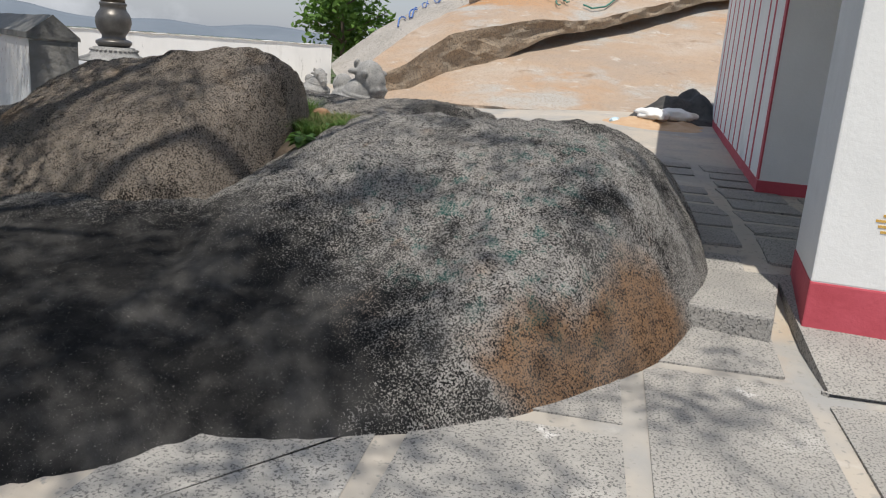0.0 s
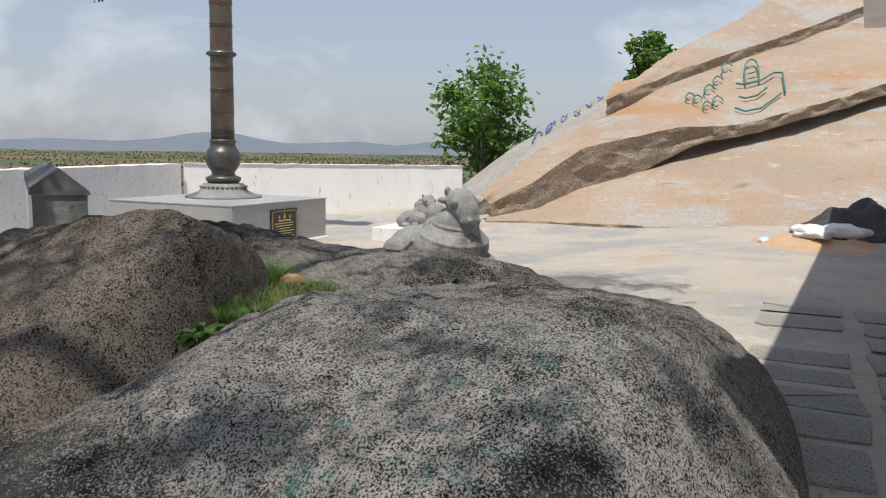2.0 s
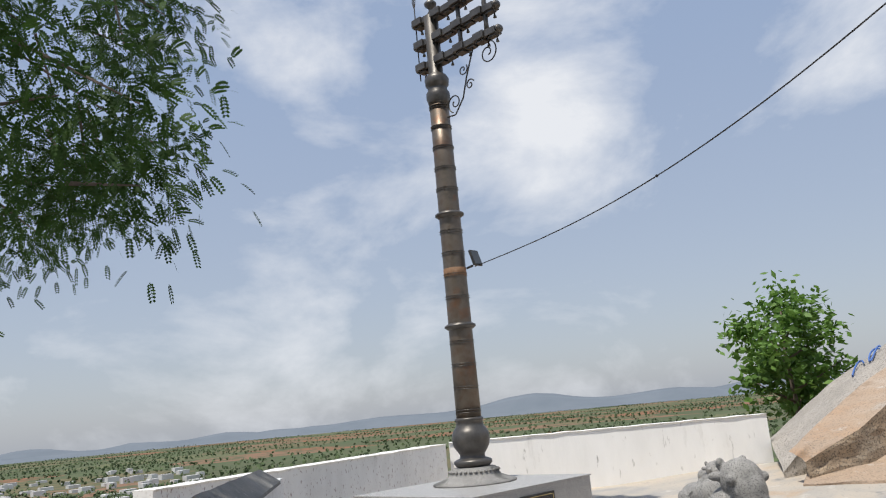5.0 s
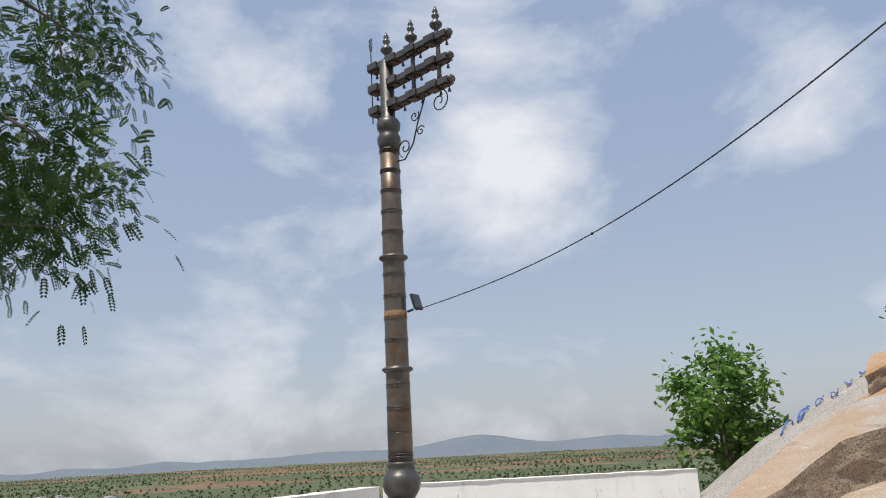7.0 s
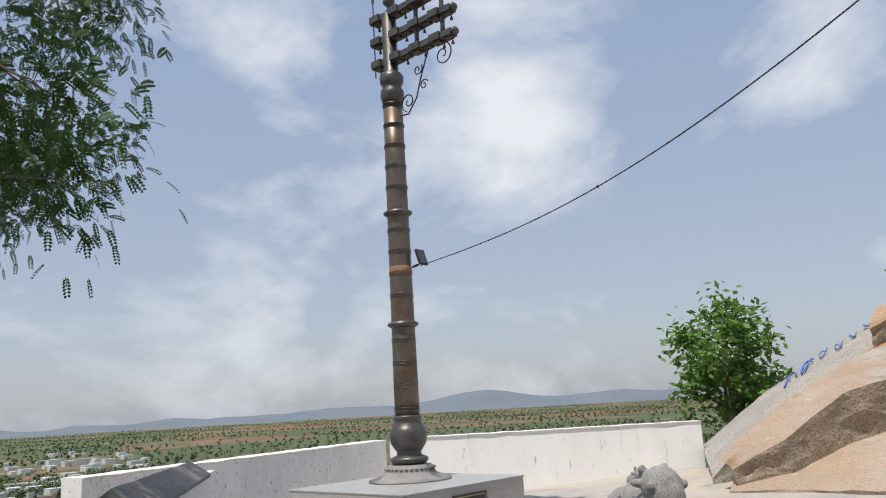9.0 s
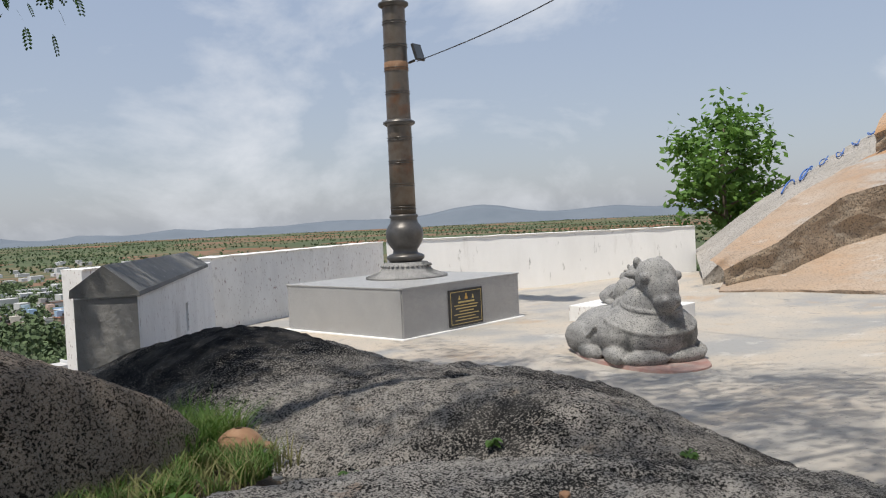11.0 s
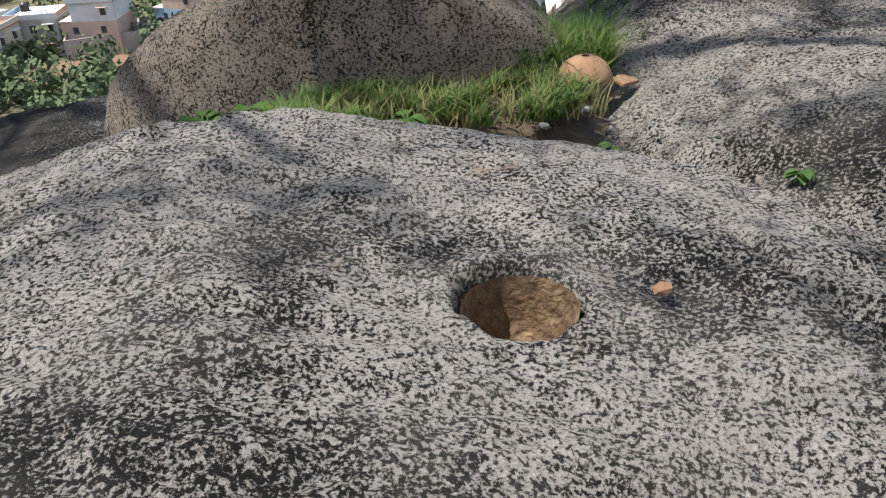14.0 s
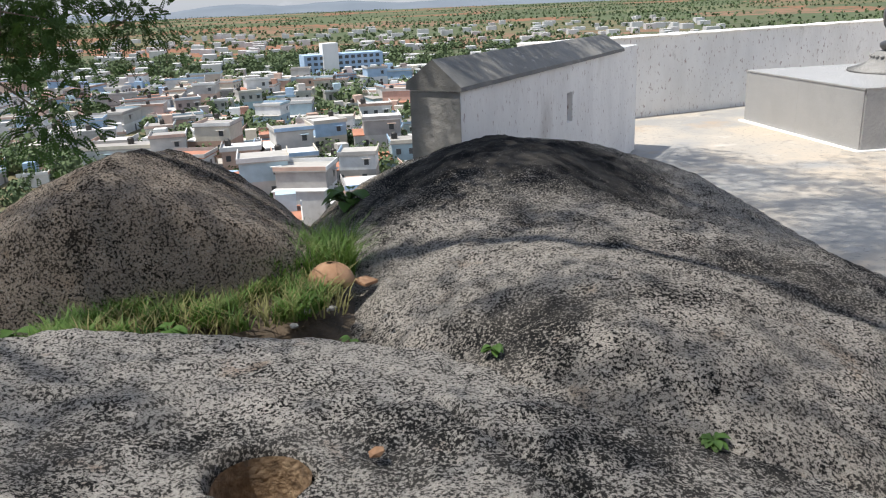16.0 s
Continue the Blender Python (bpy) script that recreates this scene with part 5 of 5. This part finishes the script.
rng = np.random.default_rng(2)
bm = bmesh.new()
g = [[bm.verts.new((3.0 + 0.05 * i, 4.22 + 0.3 * (i / 24) + 0.05 * j, 0.56 + 0.18 * (math.sin(math.pi * j / 14) * math.sin(math.pi * i / 24)) ** 0.5 + 0.012 * noise.noise(Vector((i, j, 0))))) for j in range(15)] for i in range(25)]
for i in range(24):
    for j in range(14):
        bm.faces.new((g[i][j], g[i + 1][j], g[i + 1][j + 1], g[i][j + 1]))
thing("soil_pocket", "dark soil and dead leaves in the hollow between boulders", "soil", bm=bm, mat=M_SOIL, smooth=True)


def turf(n, x0, x1, dy0, dy1):
    out = []
    for _ in range(n):
        x = rng.uniform(x0, x1)
        y = 4.43 + 0.3 * (x - 2.75) / 1.4 + rng.uniform(dy0, dy1)
        out.append((x, y, max(0.73, rock_z(x, y) - 0.01)))
    return out


blades("grass_tuft", "lush green grass tuft in the hollow between boulders", [p for p in turf(10000, 3.15, 4.02, -0.19, 0.28) if noise.noise(Vector((p[0] * 7, p[1] * 7, 0))) > 0.02], M_GRASS, 0.062, rng)
blades("grass_tuft", "taller bright grass at the foot of a boulder", turf(1300, 3.78, 4.12, 0.16, 0.48), M_GRASS, 0.13, rng)
blades("grass_tuft", "straw-coloured dead grass among the green blades", turf(1100, 3.3, 4.08, -0.2, 0.3), M_DRY, 0.075, rng)
blades("dry_grass", "tall straw-coloured grass on the slope below the boulders", [(x, y, hill_z(x, y) - 0.02) for x, y in zip(rng.uniform(-0.6, 2.4, 2600), rng.uniform(6.2, 9.5, 2600))], M_DRY, 0.55, rng, width=0.005)
weeds("broad-leaved weed growing by the rounded boulder", 2.92, 4.50, 26, 0.085, rng)
weeds("low leafy weed at the front of the grass", 3.55, 4.36, 20, 0.045, rng)
weeds("broad dark leaves at the boulder's foot", 3.02, 4.52, 22, 0.09, rng)
weeds("leafy green weed among the grass blades", 3.7, 4.56, 22, 0.05, rng)
weeds("large single-leaved weed beside the boulder", 3.08, 4.42, 2, 0.12, rng)
weeds("light green clover-like weed in the grass", 3.45, 4.45, 12, 0.045, rng)
weeds("small dark creeping weed in a rock crack", 4.08, 4.28, 8, 0.035, rng)
weeds("small dark creeping weed in a rock crack", 4.45, 4.02, 14, 0.03, rng)
weeds("trailing green weed in a crack of the rock", 4.85, 3.55, 22, 0.032, rng)
weeds("leafy shrub growing beyond the long boulder", 4.15, 6.35, 26, 0.12, rng)


def pot_shard():
    ob = thing("pot_shard", "broken brown clay pot lying at the edge of the grass", "pot", (4.03, 4.80, max(0.75, rock_z(4.03, 4.80))), 30)
    n, rows = 24, []
    bm = bmesh.new()
    for j in range(9):
        t = radians(8 + 82 * j / 8)
        rows.append([bm.verts.new((0.085 * math.sin(t) * math.cos(2 * math.pi * i / n) * (1 + 0.05 * noise.noise(Vector((i * 0.5, j, 0)))), 0.085 * math.sin(t) * math.sin(2 * math.pi * i / n), 0.075 * math.cos(t) - 0.005)) for i in range(n)])
    for a, b in zip(rows, rows[1:]):
        for i in range(n):
            if not (len(rows) and b is rows[-1] and i % 7 in (2, 3)):
                bm.faces.new((a[i], b[i], b[(i + 1) % n], a[(i + 1) % n]))
    bm.faces.new(rows[0][::-1])
    sh = part("shell", bm, M_CLAY, ob, smooth=True)
    md = sh.modifiers.new("thick", "SOLIDIFY")
    md.thickness = 0.008
    part("sherd", boxed(0.07, -0.10, -0.01, 0.15, -0.04, 0.004, 0.004, pose(0, 0, 0, 8, 6, 20)), M_CLAY, ob)
    for x, y, s, lab in ((4.10, 3.505, 0.022, "small red brick chip lying on the rock"), (4.02, 4.66, 0.03, "red terracotta sherd by the grass")):
        bm = bmesh.new()
        blob(bm, (0, 0, s * 0.25), (s, s * 0.7, s * 0.45), 1, 0.35, 3.0)
        thing("brick_chip", lab, "stone", (x, y, rock_z(x, y) + 0.006), 40, bm=bm, mat=M_CLAY)
    for k in range(4):
        x, y, s = 3.75 + rng.uniform(-0.1, 0.5), 4.42 + rng.uniform(-0.12, 0.12), rng.uniform(0.012, 0.03)
        bm = bmesh.new()
        blob(bm, (0, 0, 0), (s, s * 0.7, s * 0.4), 1, 0.4, 3.0, seed=k)
        thing("pebble", "small pale stone lying in the crack", "stone", (x, y, max(0.74, rock_z(x, y)) + 0.008), k * 37, group="loose stones", bm=bm, mat=M_COPE)


pot_shard()
HOLE = bmesh.new()
hole_rings = [[HOLE.verts.new((r * math.cos(2 * math.pi * i / 32) + 0.004 * noise.noise(Vector((i * 0.6, z * 30, 0))), r * math.sin(2 * math.pi * i / 32), z)) for i in range(32)] for r, z in ((0.100, -0.012), (0.097, -0.05), (0.092, -0.10), (0.08, -0.14), (0.04, -0.155), (0.004, -0.158))]
for lo, hi in zip(hole_rings, hole_rings[1:]):
    for i in range(32):
        HOLE.faces.new((lo[i], lo[(i + 1) % 32], hi[(i + 1) % 32], hi[i]))
thing("mortar_hole", "round mortar hole with tan earthy sides ground into rock", "hole", (3.868, 3.476, rock_z(3.868, 3.476)), bm=HOLE, mat=material("tan_hole_side", [(0.09, 0.06, 0.035), (0.20, 0.13, 0.075), (0.33, 0.24, 0.15)], 32, bump=0.9, bump_scale=60), smooth=True)


# ---- heap by the wall ----
def heap():
    def mound(name, label, cat, cx, cy, rx, ry, h, mat, seed):
        bm = bmesh.new()
        g = []
        for i in range(31):
            row = []
            for j in range(31):
                u, v = i / 15 - 1, j / 15 - 1
                r = min(1, math.hypot(u, v))
                z = floor_z(cx + u * rx, cy + v * ry) - 0.03 + h * (1 - r * r) * (0.8 + 0.6 * noise.noise(Vector((u * 2.5 + seed, v * 2.5, 0)))) + 0.05 * (1 - r) * noise.noise(Vector((u * 9, v * 9, seed)))
                row.append(bm.verts.new((cx + u * rx, cy + v * ry, z)))
            g.append(row)
        for i in range(30):
            for j in range(30):
                bm.faces.new((g[i][j], g[i + 1][j], g[i + 1][j + 1], g[i][j + 1]))
        thing(name, label, cat, bm=bm, mat=mat, smooth=True)
    mound("sand_mound", "low mound of orange sand spilled on the court floor", "sand", 12.9, 2.1, 1.3, 0.95, 0.16, M_SAND, 1)
    mound("gravel_mound", "mound of black gravel against the granite sheet", "rubble", 14.6, 1.5, 1.2, 1.0, 0.55, M_RUBBLE, 3)
    for x, y, s, t, lab in ((12.75, 2.15, 0.42, 20, "crumpled white plastic sack on the sand heap"), (13.1, 1.75, 0.36, 70, "torn white plastic sack on the sand heap")):
        bm = bmesh.new()
        blob(bm, (0, 0, 0.05), (s, s * 0.55, 0.11), 3, 0.45, 2.2, seed=t)
        thing("sack", lab, "sack", (x, y, floor_z(x, y) + 0.12), t, bm=bm, mat=M_BAG, smooth=True)
    bm = bmesh.new()
    blob(bm, (0, 0, 0.04), (0.14, 0.09, 0.05), 2, 0.4, 3.0)
    thing("plastic_packet", "small light-blue plastic packet on the floor", "litter", (12.6, 2.75, floor_z(12.6, 2.75)), 0, bm=bm, mat=material("pale_blue_plastic", [(0.35, 0.55, 0.68), (0.62, 0.70, 0.74)], 20, rough=0.4, bump=0))


heap()


# ---- the town on the plain ----
def house_kind(w, d, storeys, seed):
    """A plastered house: stepped storeys, roof slab, parapets, stair head, water tank, sunshades."""
    rng2 = random.Random(seed)
    ob = thing("town_house", "small flat-roofed plastered house in the town below", "house", (0, 0, -500))
    h = 3.1 * storeys
    back = rng2.uniform(0.0, 0.35) * w if storeys > 1 else 0.0
    part("wall", boxed(-w / 2, -d / 2, -3, w / 2, d / 2, h - (3.1 if back else 0)), M_TOWN, ob)
    if back:
        part("upper_wall", boxed(-w / 2 + back, -d / 2, h - 3.1, w / 2, d / 2, h), M_TOWN, ob)
        part("terrace", boxed(-w / 2 - 0.25, -d / 2 - 0.25, h - 3.1, -w / 2 + back - 0.004, d / 2 + 0.25, h - 2.9), M_TOWN_ROOF, ob)
    part("roof", boxed(-w / 2 + back - 0.3, -d / 2 - 0.3, h, w / 2 + 0.3, d / 2 + 0.3, h + 0.2), M_TOWN_ROOF, ob)
    part("parapet", boxed(-w / 2 + back - 0.3, -d / 2 - 0.3, h + 0.2, w / 2 + 0.3, -d / 2 - 0.12, h + 0.9), M_TOWN, ob)
    part("parapet", boxed(w / 2 + 0.12, -d / 2 - 0.11, h + 0.2, w / 2 + 0.3, d / 2 + 0.3, h + 0.9), M_TOWN, ob)
    part("parapet", boxed(-w / 2 + back - 0.3, -d / 2 - 0.11, h + 0.2, -w / 2 + back - 0.12, d / 2 + 0.3, h + 0.9), M_TOWN, ob)
    if rng2.random() < 0.7:
        part("stair_head", boxed(w / 2 - 3.2, d / 2 - 3.4, h + 0.2, w / 2 - 0.4, d / 2 - 0.4, h + 2.7), M_TOWN, ob)
    if rng2.random() < 0.6:
        part("water_tank", lathe([(0.7, h + 0.2), (0.7, h + 1.4), (0.3, h + 1.7)], 10, None, (rng2.uniform(-0.1, 0.2) * w, d * 0.2)), M_METAL, ob)
    for st in range(storeys):
        k = max(2, int(w / 3.4))
        lo = -w / 2 + (back if st == storeys - 1 else 0)
        for i in range(k):
            if rng2.random() < 0.3:
                continue
            x = lo + (i + 0.5) * (w / 2 - lo) / k
            door = st == 0 and rng2.random() < 0.3
            part("window", boxed(x - 0.5, -d / 2 - 0.05, 3.1 * st + (0.1 if door else 1.0), x + 0.5, -d / 2 - 0.01, 3.1 * st + 2.2), M_DARKGLASS, ob)
            if rng2.random() < 0.5:
                part("sunshade", boxed(x - 0.9, -d / 2 - 0.75, 3.1 * st + 2.3, x + 0.9, -d / 2 - 0.004, 3.1 * st + 2.42), M_TOWN, ob)
    return ob


def town():
    kinds = [house_kind(9, 8, 1, 1), house_kind(12, 9, 2, 2), house_kind(8, 11, 2, 3), house_kind(14, 10, 1, 4), house_kind(10, 9, 3, 5), house_kind(11, 12, 1, 6), house_kind(16, 9, 2, 8), house_kind(7, 7, 1, 9)]
    r = random.Random(7)
    taken = []
    n = 0
    while n < 300:
        dist = 130 + 400 * r.random() ** 0.75
        a = radians(r.uniform(66, 130))
        x, y = 4 + dist * math.cos(a), 2 + dist * math.sin(a)
        if dist < 190 and a > radians(112) or noise.noise(Vector((x * 0.012, y * 0.012, 5))) < -0.22:
            continue
        if any((x - p) ** 2 + (y - q) ** 2 < (12.5 + dist * 0.004) ** 2 for p, q in taken):
            continue
        taken.append((x, y))
        copy_thing(r.choice(kinds), pose(x, y, hill_z(x, y) - 0.2, 0, 0, r.choice((0, 0, 15, -12, 8, 90, 75)) + r.uniform(-6, 6)) @ Matrix.Scale(r.uniform(1.1, 1.45), 4))["group"] = "town houses"
        n += 1
    for k in kinds:
        for o in (*k.children_recursive, k):
            bpy.data.objects.remove(o)
    big = thing("office_block", "long blue and white four-storey building in the town", "building", (20, 545, PLAIN), 12)
    part("wall", boxed(-26, -8, 0, 26, 8, 15), material("pale_blue_wall", [(0.30, 0.42, 0.58), (0.36, 0.48, 0.62)], 0.3, bump=0), big)
    part("tower", boxed(-14, -10, 0, -4, 0, 22), M_JOINT, big)
    for s in range(4):
        for i in range(12):
            part("window", boxed(-24 + i * 4.1, -8.15, 1.2 + 3.6 * s, -21.6 + i * 4.1, -7.95, 3.1 + 3.6 * s), M_DARKGLASS, big)
    shell = thing("unfinished_house", "roofless grey concrete house shell on the slope", "house", (-89, 171, PLAIN + 0.1), 25)
    for k, (x0, y0, x1, y1) in enumerate(((-11, -7, 11, -6.6), (-11, 6.6, 11, 7), (-11, -6.6, -10.6, 6.6), (10.6, -6.6, 11, 6.6), (-3.2, -6.6, -2.8, 6.6), (4, -6.6, 4.4, 6.6), (-10.6, -0.2, 10.6, 0.2))):
        part("wall", boxed(x0, y0, 0, x1, y1, 4.2 - 0.06 * k), M_SLAB_GREY, shell)
    bm_w = bmesh.new()
    rr = random.Random(9)
    for _ in range(480):
        a, d = radians(rr.uniform(62, 130)), 520 + 900 * rr.random() ** 1.5
        x, y, s = d * math.cos(a), d * math.sin(a), rr.uniform(6, 16)
        box(bm_w, x - s / 2, y - 5, PLAIN - 1, x + s / 2, y + 5, PLAIN + rr.uniform(3, 7))
    tagged(thing("far_houses", "distant pale houses at the edge of town", "houses", bm=bm_w, mat=material("far_pale_walls", [(0.36, 0.35, 0.33), (0.52, 0.51, 0.50), (0.64, 0.64, 0.63)], 0.03, bump=0)), kind="stuff")


town()


def plain_trees():
    """Clumpy tree crowns over town and fields, the nearer ones with leaves of their own."""
    rng = np.random.default_rng(11)
    vs, fs = [], []

    def clump(x, y, z, r, n, leaf):
        for _ in range(n):
            d = rng.normal(size=3)
            d /= np.linalg.norm(d)
            c = np.array([x, y, z + r * 0.8]) + d * r * rng.uniform(0.55, 1.05) * np.array([1, 1, 0.75])
            u = np.cross(d, rng.normal(size=3))
            u /= np.linalg.norm(u) + 1e-6
            w = np.cross(d, u) + d * 0.5
            s = leaf * rng.uniform(0.6, 1.3)
            k = len(vs)
            vs.extend([tuple(c - u * s), tuple(c + w * s * 0.7), tuple(c + u * s), tuple(c - w * s * 0.7)])
            fs.append((k, k + 1, k + 2, k + 3))
    for _ in range(950):
        a, d = radians(rng.uniform(60, 134)), 105 + 720 * rng.random() ** 0.8
        for k in range(rng.integers(1, 6)):
            x, y = 4 + d * math.cos(a) + rng.normal() * 5, 2 + d * math.sin(a) + rng.normal() * 5
            clump(x, y, hill_z(x, y), rng.uniform(2.8, 5.8), 150 if d < 300 else 50, 0.62 if d < 300 else 1.1)
    for _ in range(1900):
        a, d = radians(rng.uniform(15, 130)), 500 + 3300 * rng.random() ** 1.3
        x, y = d * math.cos(a), d * math.sin(a)
        clump(x, y, PLAIN, rng.uniform(1.8, 4.5), 7, 2.0)
    for _ in range(420):
        a, d = rng.uniform(15, 130), 700 + 3600 * rng.random()
        run, tilt = rng.uniform(60, 320), rng.uniform(-0.4, 0.4)
        for k in range(int(run / 14)):
            x = d * math.cos(radians(a)) + (k * 14 + rng.uniform(-4, 4)) * math.sin(radians(a) + tilt)
            y = d * math.sin(radians(a)) - (k * 14 + rng.uniform(-4, 4)) * math.cos(radians(a) + tilt)
            clump(x, y, PLAIN, rng.uniform(2.0, 5.0), 6, 2.3)
    for _ in range(260):
        a, d = radians(rng.uniform(40, 140)), rng.uniform(16, 100)
        x, y = 6 + d * math.cos(a), 4 + d * math.sin(a)
        clump(x, y, hill_z(x, y) - 0.3, rng.uniform(0.5, 1.6), 230, 0.15)
    me = bpy.data.meshes.new("woods")
    me.from_pydata(vs, [], fs)
    me.materials.append(M_FOL)
    tagged(new("far_trees", me), "scattered green trees over the town and the plain", "trees", kind="stuff")


plain_trees()


# ---- paving stones ----
def paving():
    r = random.Random(4)
    meshes = {}
    y = -1.6
    while y < 4.2:
        h = r.uniform(0.55, 0.9)
        x = -4.0 + r.uniform(0, 0.6)
        while x < 7.6:
            w = r.uniform(0.7, 1.5)
            if x > 2.3:
                w = r.uniform(0.45, 0.6)
            x1, y1 = x + w, y + h
            if not (x > 2.4 and (y > 2.2 or y1 < 0.6)) and r.random() < 0.92:
                bm = bmesh.new()
                g0 = r.uniform(0.02, 0.05)
                pts = []
                for cx, cy, ox, oy in ((x + g0, y + g0, 1, 1), (x1 - g0, y + g0, -1, 1), (x1 - g0, y1 - g0, -1, -1), (x + g0, y1 - g0, 1, -1)):
                    j = r.uniform(0.0, 0.05)
                    k = r.uniform(0.02, 0.07)
                    pts += [(cx + ox * k, cy + oy * j), (cx + ox * j, cy + oy * k)] if ox * oy < 0 else [(cx + ox * j, cy + oy * k), (cx + ox * k, cy + oy * j)]
                lift = r.uniform(0.006, 0.016)
                mx, my = (x + x1) / 2, (y + y1) / 2
                top = [bm.verts.new((px - mx, py - my, floor_z(px, py) + lift)) for px, py in pts]
                low = [bm.verts.new((px - mx, py - my, floor_z(px, py) - 0.06)) for px, py in pts]
                bm.faces.new(top)
                for i in range(8):
                    bm.faces.new((low[i], low[(i + 1) % 8], top[(i + 1) % 8], top[i]))
                bmesh.ops.recalc_face_normals(bm, faces=bm.faces[:])
                st = part("paving_stone", bm, M_FLAG, FLOOR)
                st.location = (mx, my, 0)
            x = x1
        y += h
    bm = boxed(-0.52, -0.20, -0.12, 0.52, 0.20, 0.03, 0.015)
    thing("step_slab", "rough grey granite step slab beside the boulder", "slab", (3.08, 2.04, 0.135), -12, bm=bm, mat=M_FLAG)


paving()
